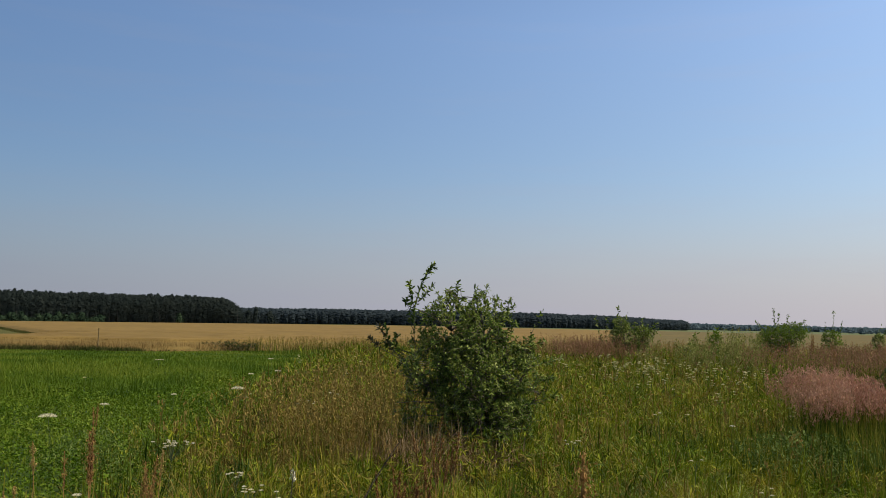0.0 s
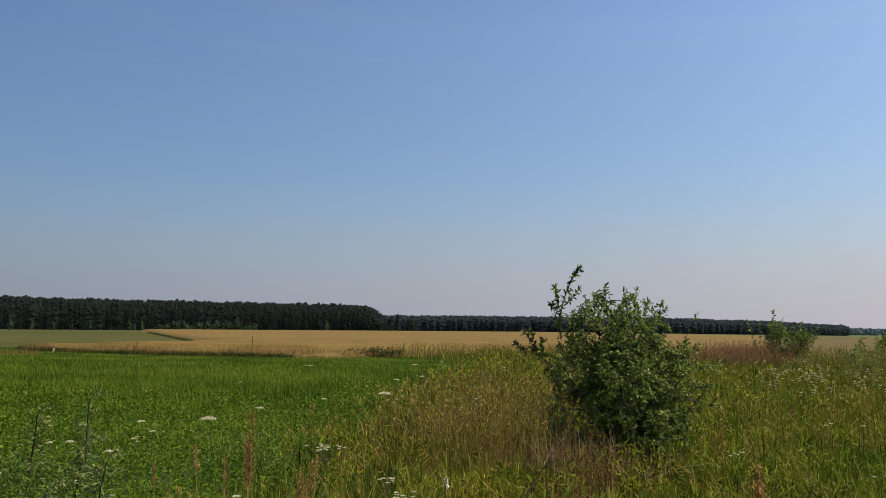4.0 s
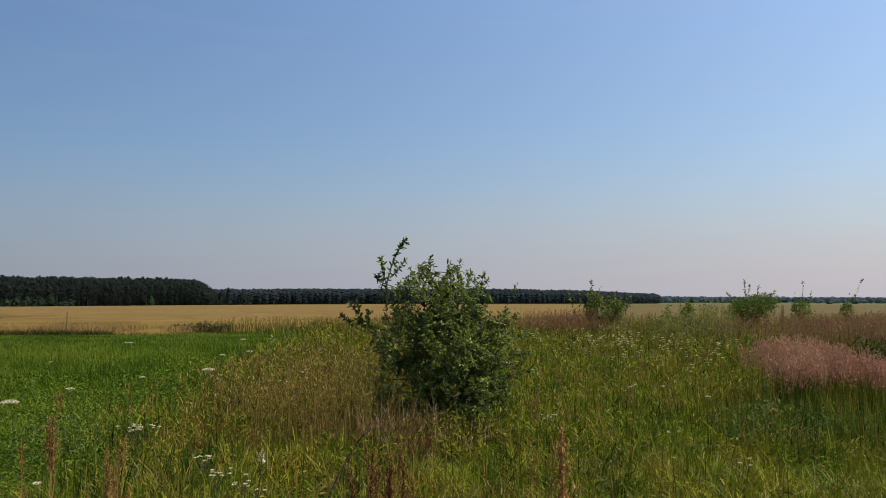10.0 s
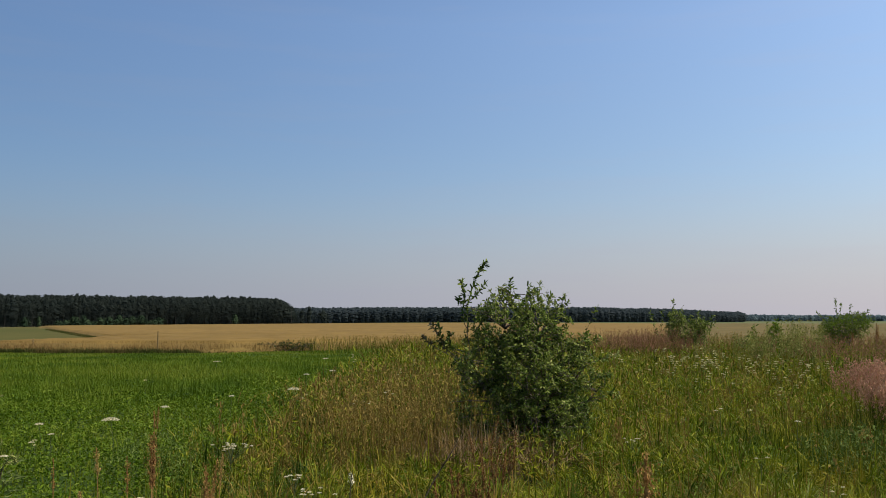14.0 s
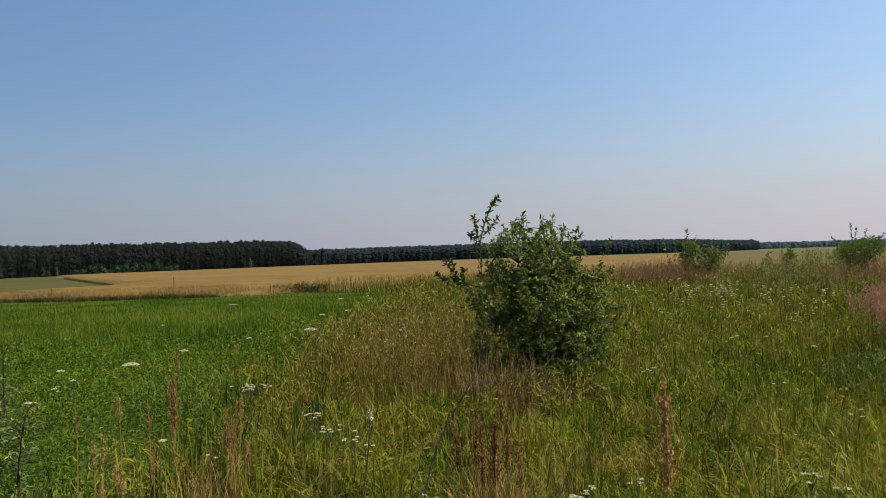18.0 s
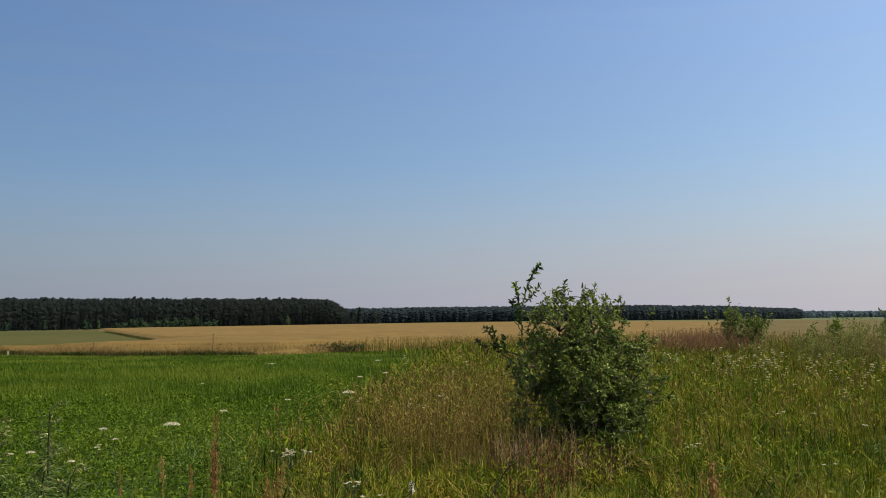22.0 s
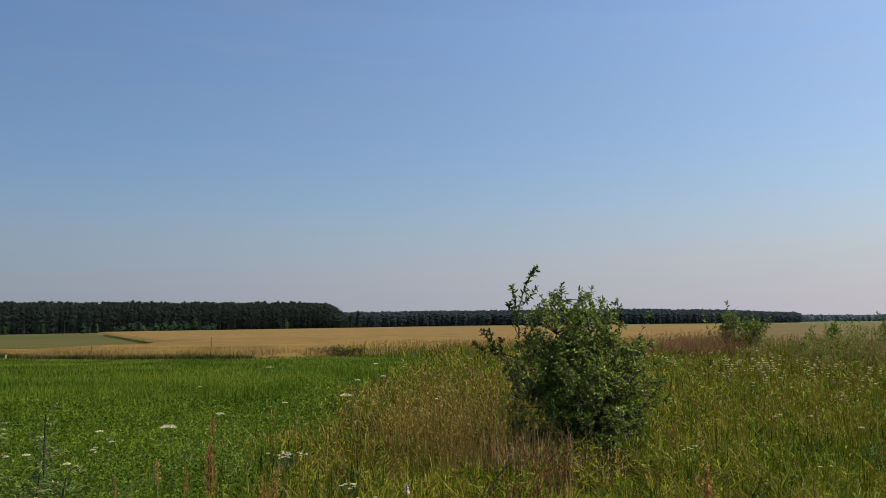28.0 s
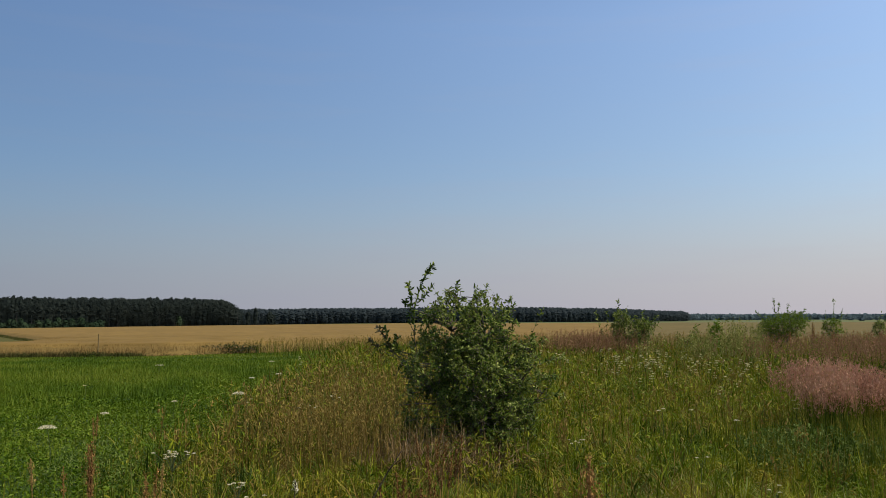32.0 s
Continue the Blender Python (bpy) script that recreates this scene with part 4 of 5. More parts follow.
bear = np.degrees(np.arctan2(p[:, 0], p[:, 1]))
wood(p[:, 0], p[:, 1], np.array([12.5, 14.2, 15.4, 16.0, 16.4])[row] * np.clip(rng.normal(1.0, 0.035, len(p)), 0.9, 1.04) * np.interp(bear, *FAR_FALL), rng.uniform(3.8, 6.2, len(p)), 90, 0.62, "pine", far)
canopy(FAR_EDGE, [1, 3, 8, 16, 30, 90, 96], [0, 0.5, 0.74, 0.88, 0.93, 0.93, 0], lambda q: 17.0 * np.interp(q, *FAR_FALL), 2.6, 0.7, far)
thing("far_woods", far.mesh("far_woods", HAZED_FAR_LEAF), "far woods along the horizon, coloured paler and bluer for haze", "woods", kind="stuff")
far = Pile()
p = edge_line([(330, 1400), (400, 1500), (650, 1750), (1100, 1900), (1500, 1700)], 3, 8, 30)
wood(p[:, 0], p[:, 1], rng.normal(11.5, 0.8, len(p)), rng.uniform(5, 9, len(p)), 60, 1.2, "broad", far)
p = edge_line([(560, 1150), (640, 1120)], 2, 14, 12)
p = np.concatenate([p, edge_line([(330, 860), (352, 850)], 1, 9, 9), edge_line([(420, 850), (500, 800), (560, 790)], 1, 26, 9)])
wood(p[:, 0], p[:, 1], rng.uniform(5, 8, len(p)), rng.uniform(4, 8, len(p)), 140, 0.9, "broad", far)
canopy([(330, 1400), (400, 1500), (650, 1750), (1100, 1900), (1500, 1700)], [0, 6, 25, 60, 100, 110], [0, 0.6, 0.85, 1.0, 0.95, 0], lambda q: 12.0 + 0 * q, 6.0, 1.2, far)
thing("distant_woods", far.mesh("distant_woods", HAZED_DISTANT_LEAF), "distant low woods at the horizon, blue haze in their leaf colour", "woods", kind="stuff")

# ---- bushes ----
def bent_line(foot, top, bend, k=7):
    s_ = np.linspace(0, 1, k)[:, None]
    return np.array(foot) + (np.array(top) - np.array(foot)) * s_ + np.sin(s_ * np.pi) * np.array(bend)


def leafy_shoot(points, r0, wood_pile, leaf_pile, n_leaf, size, start=0.25, side=0.6):
    """One curved twig with leaves standing off along it."""
    pts = np.asarray(points, float)
    s = np.linspace(0, 1, 6)
    base = np.linspace(0, 1, len(pts))
    line = np.stack([np.interp(s, base, pts[:, i]) for i in range(3)], 1)
    line[1:-1] += rng.normal(0, 0.008, (4, 3))
    wood_pile.add(*tube(line, r0 * (1 - 0.75 * s), 3))
    u = 1 - (1 - start) * rng.uniform(0, 1, n_leaf) ** 1.2
    p = np.stack([np.interp(u, s, line[:, i]) for i in range(3)], 1)
    d = line[-1] - line[0]
    d /= np.linalg.norm(d)
    way = rng.normal(size=(n_leaf, 3)) * side + d * 0.45 + np.array([0, 0, 0.1])
    way /= np.linalg.norm(way, axis=1)[:, None]
    leaf_pile.add(*oval_leaves(p, way, size * rng.uniform(0.75, 1.4, n_leaf), size * 0.44 * rng.uniform(0.7, 1.1, n_leaf)))


def bush(name, at, lobes, shoots, twigs, per_twig, size, leaf_mat, label, category="bush", group="", n_stems=9, stem_r=0.022, spread=0.25, weights=None):
    """A shrub: several woody stems from the ground, twigs that fill a few lobes, and leaves along the twigs."""
    root = tagged(new(name), label, category, group)
    root.location = (at[0], at[1], float(hills(at[0], at[1])))
    lob = np.array(lobes, float)
    vol = lob[:, 3] * lob[:, 4] * lob[:, 5]
    wood_pile, leaf_pile = Pile(), Pile()
    lines = []
    for i in range(n_stems):
        k = i % len(lob)
        a = rng.uniform(0, 2 * np.pi)
        foot = np.array([lob[:, 0].mean() * 0.6 + spread * rng.uniform(0, 1) * math.cos(a), spread * rng.uniform(0, 1) * math.sin(a), -0.03])
        goal = lob[k, :3] + lob[k, 3:] * rng.uniform(-0.35, 0.55, 3)
        s = np.linspace(0, 1, 7)[:, None]
        bend = rng.normal(0, 0.06, 3) * goal[2]
        line = foot + (goal - foot) * np.concatenate([s ** 1.25, s ** 1.25, s ** 0.85], 1) + np.sin(s * np.pi) * bend
        v, q = tube(line, stem_r * rng.uniform(0.7, 1.15) * (1 - 0.8 * s[:, 0]), 6)
        st = Pile()
        st.add(v, q)
        part("stem", st.mesh("stem", BARK, True), root)
        lines.append(line)
    alls = np.concatenate([ln[2:] for ln in lines])
    share = vol ** 0.85 * (np.ones(len(lob)) if weights is None else np.array(weights))
    pick = rng.choice(len(lob), twigs, p=share / share.sum())
    for k in pick:
        d = rng.normal(size=3)
        d /= np.linalg.norm(d)
        tipp = lob[k, :3] + d * lob[k, 3:] * rng.uniform(0.45, 1.05) ** 0.6
        tipp[2] = max(tipp[2], 0.12)
        d = d * np.array([0.5, 0.5, 0.3]) + rng.normal(size=3) * 0.7 + np.array([0, 0, 0.55])
        d /= np.linalg.norm(d)
        foot = tipp - d * rng.uniform(0.14, 0.26) * (size / 0.06) ** 0.6
        leafy_shoot([foot, (foot + tipp) / 2 + rng.normal(0, 0.01, 3), tipp], 0.004, wood_pile, leaf_pile, per_twig, size, 0.0, 0.8)
        if rng.random() < 0.3:
            gap = np.linalg.norm(alls - foot, axis=1) + np.maximum(0, alls[:, 2] - foot[2] + 0.05) * 1.5
            wood_pile.add(*tube(bent_line(alls[np.argmin(gap)], foot, (0, 0, 0.03), 5), np.linspace(0.007, 0.004, 5), 4))
    for pts, n, *rest in shoots:
        shoot_pile = Pile()
        spray = Pile()
        leafy_shoot(pts, 0.006, shoot_pile, spray, n, size * 1.35, rest[0] if rest else 0.3, 0.75)
        shoot = part("shoot", shoot_pile.mesh("shoot", BARK), root)
        tagged(part("leaf_spray", spray.mesh("leaf_spray", rest[1] if len(rest) > 1 else leaf_mat), shoot, "reddish brown young leaves" if len(rest) > 1 else ""), kind="stuff")
    tagged(part("twig_mass", wood_pile.mesh("twig_mass", BARK), root), kind="stuff")
    part("crown", leaf_pile.mesh("crown", leaf_mat), root)
    return root


BX = 0.30
bush("bush", (BX, 10.3),
     [(-0.12, 0, 1.55, 0.38, 0.42, 0.42), (0.26, 0, 1.50, 0.34, 0.42, 0.42), (-0.34, 0, 1.10, 0.40, 0.50, 0.40), (0.10, -0.1, 1.00, 0.50, 0.60, 0.50),
      (0.50, 0, 1.05, 0.34, 0.42, 0.45), (-0.22, -0.1, 0.62, 0.48, 0.55, 0.36), (0.30, -0.1, 0.55, 0.50, 0.55, 0.36), (0.58, -0.1, 0.55, 0.34, 0.42, 0.34),
      (-0.06, 0, 1.90, 0.12, 0.14, 0.15), (0.24, 0, 1.90, 0.13, 0.15, 0.15), (0.50, 0, 1.68, 0.20, 0.22, 0.22), (0.80, -0.05, 1.02, 0.22, 0.30, 0.30), (0.92, -0.15, 0.74, 0.22, 0.28, 0.2), (0.78, 0, 1.30, 0.14, 0.2, 0.22), (0.08, -0.12, 0.30, 0.62, 0.5, 0.24)],
     [([(-0.48, 0, 1.0), (-0.56, 0, 1.5), (-0.55, 0, 1.85), (-0.46, 0, 2.1), (-0.33, 0, 2.31)], 120, 0.30), ([(-0.55, 0, 1.7), (-0.58, 0, 1.9), (-0.62, 0, 2.08)], 60, 0.1), ([(-0.52, 0, 1.85), (-0.43, 0.02, 1.95), (-0.33, 0.02, 2.06)], 30, 0.3), ([(-0.55, 0, 1.5), (-0.62, 0.02, 1.72), (-0.66, 0.02, 1.9)], 34, 0.2), ([(-0.47, 0, 1.45), (-0.38, 0, 1.6), (-0.30, 0, 1.72)], 18, 0.3),
      ([(-0.45, 0, 1.05), (-0.8, 0, 1.25), (-0.98, 0, 1.56)], 40, 0.5, RED_LEAF), ([(-0.6, 0, 1.1), (-0.86, 0, 1.33), (-0.90, 0.05, 1.54)], 40, 0.5), ([(-0.6, 0, 1.1), (-0.95, 0, 1.3), (-1.08, 0.05, 1.42)], 40, 0.5, RED_LEAF), ([(-0.5, 0, 1.15), (-0.8, 0, 1.3), (-0.76, 0.05, 1.46)], 40, 0.5), ([(-0.5, 0, 1.2), (-0.75, 0, 1.3), (-0.92, 0.05, 1.36)], 40, 0.4),
      ([(0.55, 0, 1.05), (0.80, 0, 1.40), (0.98, 0, 1.76)], 30), ([(0.6, 0, 0.95), (0.95, -0.1, 1.15), (1.2, -0.1, 1.22)], 30), ([(0.6, 0, 0.6), (1.0, -0.15, 0.72), (1.12, -0.2, 0.80)], 28), ([(0.6, 0, 1.1), (0.9, 0, 1.35), (1.02, 0, 1.42)], 40),
      ([(0.6, 0, 0.8), (1.0, -0.1, 0.95), (1.12, -0.2, 1.0)], 30), ([(-0.10, 0, 1.8), (-0.05, 0, 1.95), (-0.03, 0, 2.10)], 36, 0.15), ([(-0.15, 0, 1.8), (-0.14, 0, 1.9), (-0.14, 0, 2.02)], 36, 0.15), ([(0.28, 0, 1.75), (0.30, 0, 1.9), (0.31, 0, 2.07)], 36, 0.15), ([(0.2, 0, 1.75), (0.18, 0, 1.9), (0.16, 0, 2.02)], 36, 0.15), ([(0.5, 0, 1.6), (0.56, 0, 1.75), (0.60, 0, 1.92)], 36, 0.15), ([(0.45, 0, 1.55), (0.42, 0, 1.75), (0.44, 0, 1.9)], 36, 0.15)],
     1700, 17, 0.043, BUSH_LEAF, "leafy dark green wild fruit bush standing in the meadow", n_stems=14, spread=0.42, weights=[1.1, 1.25, 1, 0.95, 1.1, 0.8, 0.8, 0.8, 0.8, 0.8, 0.8, 0.35, 0.2, 0.8, 0.4])

bush("bush", (7.7, 35.5),
     [(0.25, 0, 1.2, 0.9, 0.7, 0.6), (-0.15, 0, 1.65, 0.42, 0.45, 0.45), (0.85, 0, 1.4, 0.5, 0.45, 0.35), (0.3, 0, 0.7, 0.9, 0.6, 0.35)],
     [([(-0.3, 0, 0.3), (-0.3, 0, 1.4), (-0.25, 0, 2.45)], 60), ([(-0.6, 0, 0.3), (-1.0, 0, 1.2), (-1.2, 0, 1.95)], 46), ([(-0.6, 0, 0.3), (-0.75, 0, 1.2), (-0.7, 0, 2.0)], 40), ([(0.5, 0, 1.0), (1.15, 0, 1.5), (1.4, 0, 1.85)], 34), ([(0.3, 0, 1.0), (0.7, 0, 1.6), (0.8, 0, 2.0)], 34)],
     760, 9, 0.085, BUSH_LEAF, "broad dark green bush farther off in the meadow", group="meadow bushes", n_stems=7)
bush("bush", (16.2, 40.0),
     [(0.0, 0, 1.35, 1.15, 0.9, 0.6), (-0.4, 0, 1.1, 0.9, 0.8, 0.55), (0.5, 0, 1.65, 0.8, 0.6, 0.42)],
     [([(-0.3, 0, 1.5), (-0.38, 0, 2.0), (-0.40, 0, 2.62)], 60), ([(-0.2, 0, 1.5), (-0.2, 0, 2.0), (-0.15, 0, 2.4)], 40), ([(0.2, 0, 1.5), (0.22, 0, 1.9), (0.30, 0, 2.35)], 34), ([(0.6, 0, 1.4), (0.85, 0, 1.8), (1.1, 0, 2.1)], 30), ([(-0.6, 0, 1.2), (-0.9, 0, 1.6), (-1.25, 0, 2.0)], 40)],
     900, 9, 0.07, PALE_LEAF, "light green bush with loose upright shoots", group="meadow bushes", n_stems=7)
bush("sapling", (19.4, 41.8),
     [(0.0, 0, 1.2, 0.55, 0.5, 0.5)], [([(0.0, 0, 0.3), (0.0, 0, 1.6), (0.1, 0, 2.6)], 34), ([(0.3, 0, 0.3), (0.35, 0, 1.4), (0.5, 0, 2.1)], 24), ([(-0.2, 0, 0.3), (-0.3, 0, 1.3), (-0.35, 0, 2.0)], 24)],
     110, 10, 0.085, PALE_LEAF, "slender light green sapling with sparse shoots", "sapling", "meadow saplings", n_stems=3)
bush("sapling", (21.6, 41.6),
     [(0.0, 0, 1.1, 0.35, 0.4, 0.5)], [([(0.0, 0, 0.3), (0.25, 0, 1.5), (0.85, 0, 2.7)], 46), ([(0.0, 0, 0.3), (-0.1, 0, 1.2), (0.15, 0, 2.0)], 26)],
     80, 10, 0.085, BUSH_LEAF, "thin leaning dark green sapling", "sapling", "meadow saplings", n_stems=3)
bush("tree", (23.0, 37.4),
     [(0.0, 0, 2.0, 1.15, 1.1, 1.0), (-0.2, 0, 2.8, 0.85, 0.8, 0.8), (0.3, 0, 1.2, 1.4, 1.0, 0.7), (0.2, 0, 0.6, 1.4, 1.0, 0.5), (0.9, 0, 2.3, 0.9, 0.8, 0.8)], [([(0.0, 0, 2.4), (0.0, 0, 3.2), (-0.1, 0, 3.9)], 40), ([(-0.6, 0, 2.0), (-0.9, 0, 2.8), (-1.0, 0, 3.2)], 40)],
     950, 13, 0.125, BUSH_LEAF, "small rounded dark green tree at the meadow's edge", "tree", n_stems=6, stem_r=0.04)
bush("sapling", (10.9, 33.6),
     [(0.0, 0, 1.0, 0.3, 0.3, 0.5)], [([(0.0, 0, 0.2), (0.0, 0, 1.0), (0.1, 0, 1.65)], 40)], 40, 9, 0.11, PALE_LEAF, "small yellowish green sapling among the grass", "sapling", "meadow saplings", n_stems=2)
bush("sapling", (9.9, 33.8),
     [(0.0, 0, 0.85, 0.5, 0.4, 0.35)], [([(0.0, 0, 0.2), (0.1, 0, 0.9), (0.35, 0, 1.4)], 20)], 40, 7, 0.10, BUSH_LEAF, "small sparse dark shrub among the grass", "sapling", "meadow saplings", n_stems=4)

# ---- wildflowers, docks and weeds ----
def flower_disc(c, radius, n, flake, dome=0.22):
    """A domed head of tiny florets."""
    a, r = rng.uniform(0, 2 * np.pi, n), radius * np.sqrt(rng.random(n))
    z = -dome * (r / radius) ** 2 * radius + rng.normal(0, 0.05 * radius, n)
    v = np.stack([c[0] + r * np.cos(a), c[1] + r * np.sin(a), c[2] + z], 1)
    return flakes(v, flake * rng.uniform(0.7, 1.3, n), 0.6)


def umbel_flower(x, y, height, radius, heads=1, mat=None, label="white umbel wildflower on a thin green stem"):
    z = float(hills(x, y))
    root = tagged(new("wildflower"), label, "wildflower", "white wildflowers")
    lean = rng.normal(0, 0.03, 2)
    root.location = (x - lean[0], y - lean[1], z)
    height -= z
    st = Pile()
    line = bent_line((0, 0, -0.02), (lean[0], lean[1], height - 0.05), rng.normal(0, 0.012, 3))
    st.add(*tube(line, np.linspace(0.004, 0.0025, 7), 4))
    tops = []
    for i in range(heads):
        a = i * 2.4 + rng.uniform(0, 1)
        off = 0 if heads == 1 else rng.uniform(0.02, 0.04 + 0.007 * heads)
        tops.append((lean[0] + off * math.cos(a), lean[1] + off * math.sin(a), height + rng.uniform(-0.045, 0.012)))
        stalk = Pile()
        stalk.add(*tube(bent_line(line[-2], tops[-1], (0, 0, 0.01), 4), np.linspace(0.0025, 0.0015, 4), 3))
        part("stalk", stalk.mesh("stalk", GREEN_STEM), root)
    leaf = Pile()
    u = rng.uniform(0.1, 0.75, 10)
    pp = np.stack([np.interp(u, np.linspace(0, 1, 7), line[:, i]) for i in range(3)], 1)
    way = rng.normal(size=(10, 3))
    way[:, 2] = np.abs(way[:, 2]) * 0.5
    way /= np.linalg.norm(way, axis=1)[:, None]
    leaf.add(*leaves(pp, way, 0.07, 0.016))
    part("stem", st.mesh("stem", GREEN_STEM), root)
    tagged(part("leaf_tuft", leaf.mesh("leaf_tuft", WEED_LEAF), root), kind="stuff")
    for tp in tops:
        hd = Pile()
        hd.add(*flower_disc(tp, radius * 0.8, int((24 + 700 * radius) * (3 if heads == 1 else 1)), 0.0042 + radius * 0.06))
        tagged(part("flower_head", hd.mesh("flower_head", mat or WHITE), root), kind="stuff")
    return root


for x, y, h, r, k in ((-4.13, 9.32, 0.585, 0.11, 1), (-2.01, 6.92, 0.655, 0.017, 22), (-1.37, 6.38, 0.52, 0.02, 6), (-1.19, 6.0, 0.50, 0.019, 8), (-0.99, 5.85, 0.48, 0.018, 5),
                      (-0.90, 5.76, 0.46, 0.017, 3), (-0.39, 4.95, 0.34, 0.018, 3), (0.41, 4.71, 0.42, 0.019, 8), (0.30, 4.58, 0.39, 0.02, 1), (0.72, 4.92, 0.40, 0.018, 4), (1.66, 5.04, 0.40, 0.02, 5), (1.77, 4.92, 0.38, 0.02, 3),
                      (-3.0, 13.04, 0.62, 0.12, 1), (-4.91, 9.27, 0.55, 0.055, 1), (-1.80, 5.43, 0.45, 0.018, 2), (-2.31, 5.90, 0.45, 0.035, 1), (2.50, 6.50, 0.45, 0.018, 3), (1.39, 8.59, 0.50, 0.018, 6), (3.42, 9.93, 0.55, 0.035, 1),
                      (-4.90, 7.93, 0.50, 0.045, 1), (-4.40, 8.59, 0.50, 0.035, 1), (-4.96, 7.70, 0.48, 0.04, 1), (-4.21, 7.47, 0.50, 0.045, 1), (-4.62, 6.46, 0.42, 0.022, 9), (-5.32, 8.80, 0.50, 0.022, 4), (-4.37, 8.18, 0.48, 0.03, 1),
                      (-3.76, 12.38, 0.55, 0.05, 1), (-4.34, 11.35, 0.50, 0.07, 1), (-7.31, 22.19, 0.55, 0.09, 2), (-3.42, 18.21, 0.60, 0.08, 1), (-3.71, 17.0, 0.60, 0.07, 1), (-4.60, 23.25, 0.58, 0.09, 1),
                      (-1.36, 11.48, 0.70, 0.022, 5), (-1.49, 10.56, 0.65, 0.022, 3), (2.31, 7.61, 0.50, 0.018, 2), (2.75, 10.61, 0.60, 0.03, 2), (3.9, 6.6, 0.46, 0.02, 2)):
    umbel_flower(x, y, h, r, k)
for x, y, h in ((-0.76, 5.2, 0.765),):
    root = tagged(new("wildflower"), "cream flower spike on a dark thin stem", "wildflower", "white wildflowers")
    root.location = (x, y, float(hills(x, y)))
    st, hd = Pile(), Pile()
    line = bent_line((-0.12, -0.2, -0.02), (0, 0, h), (0.03, 0.02, 0.0))
    st.add(*tube(line, np.linspace(0.006, 0.003, 7), 4))
    c = np.array([0, 0, h - 0.03]) + rng.normal(size=(60, 3)) * np.array([0.008, 0.008, 0.022])
    hd.add(*flakes(c, 0.0075))
    part("stem", st.mesh("stem", DARK_STEM), root)
    tagged(part("flower_spike", hd.mesh("flower_spike", CREAM), root), kind="stuff")

# yarrow past the large bush and along the crop, too many to count
yst, yhd = Pile(), Pile()
yx = np.concatenate([rng.normal(5.9, 1.5, 110), rng.uniform(3, 9, 12), rng.normal(-2.6, 0.8, 9), rng.uniform(-12, -4, 4), rng.uniform(2.5, 5, 3)])
yy = np.concatenate([rng.normal(21.5, 3.2, 110), rng.uniform(14, 32, 12), rng.normal(20, 5, 9), rng.uniform(8, 22, 4), rng.uniform(9, 13, 3)])
for x, y in zip(yx, yy):
    h, z, r = rng.uniform(0.5, 0.72), float(hills(x, y)), rng.uniform(0.016, 0.03) * (1 + 0.012 * y)
    if y > 8 and x < crop_edge(y):
        h *= 0.75
    yst.add(*tube(bent_line((x, y, z), (x + rng.normal(0, 0.03), y, z + h - 0.02), (0, 0, 0), 3), [0.004, 0.004, 0.003], 3))
    for j in range(rng.integers(1, 4)):
        yhd.add(*flower_disc((x + rng.normal(0, 0.03), y, z + h - j * 0.05), r, 18, 0.005 + 0.0006 * y))
thing("yarrow_stems", yst.mesh("yarrow_stems", GREEN_STEM), "thin green yarrow stems in the meadow", "wildflowers", kind="stuff")
thing("yarrow_heads", yhd.mesh("yarrow_heads", YARROW), "flat cream-white yarrow flower heads in the meadow", "wildflowers", kind="stuff")


def dock(x, y, height, spikes, mat, label, fat=1.0, name="dock_plant", category="dock", head=0.45, tight=1.0):
    """A dried weed: upright stalks, each with a rough seed spike over its upper half."""
    root = tagged(new(name), label, category, "dried docks")
    root.location = (x, y, float(hills(x, y)))
    height -= float(hills(x, y))
    for i in range(spikes):
        off = rng.normal(0, 0.035, 2) * (spikes > 1) * tight
        h = height * (1 if i == 0 else rng.uniform(0.7, 0.98))
        line = bent_line((off[0] * 0.4, off[1] * 0.4, -0.02), (off[0] * 2 + rng.normal(0, 0.02) * tight, off[1] * 2, h), rng.normal(0, 0.012, 3))
        st, hd = Pile(), Pile()
        st.add(*tube(line, np.linspace(0.005, 0.002, 7), 4))
        stem = part("stem", st.mesh("stem", DOCK), root)
        u = 1 - head * rng.random(int(380 * fat ** 0.8)) ** 0.8
        c = np.stack([np.interp(u, np.linspace(0, 1, 7), line[:, q]) for q in range(3)], 1)
        lump = 0.55 + 0.45 * np.sin(u * 60 + rng.uniform(0, 6))
        c += rng.normal(size=c.shape) * (0.011 * fat * lump * (0.35 + np.sin(np.pi * (1 - u) / head * 0.95).clip(0, 1)))[:, None]
        hd.add(*flakes(c, 0.0045 + 0.0019 * fat, 2.4))
        if fat > 1.4:
            uc = np.linspace(1 - head, 0.97, 26)
            core = np.stack([np.interp(uc, np.linspace(0, 1, 7), line[:, q]) for q in range(3)], 1) + rng.normal(0, 0.002, (26, 3))
            hd.add(*tube(core, 0.0062 * fat * (0.6 + 0.4 * np.sin(uc * 75)) * np.interp(uc, [1 - head, 1 - head * 0.8, 0.8, 0.97], [0.3, 1, 0.8, 0.2]), 6))
        tagged(part("seed_spike", hd.mesh("seed_spike", mat), stem), kind="stuff")
    return root


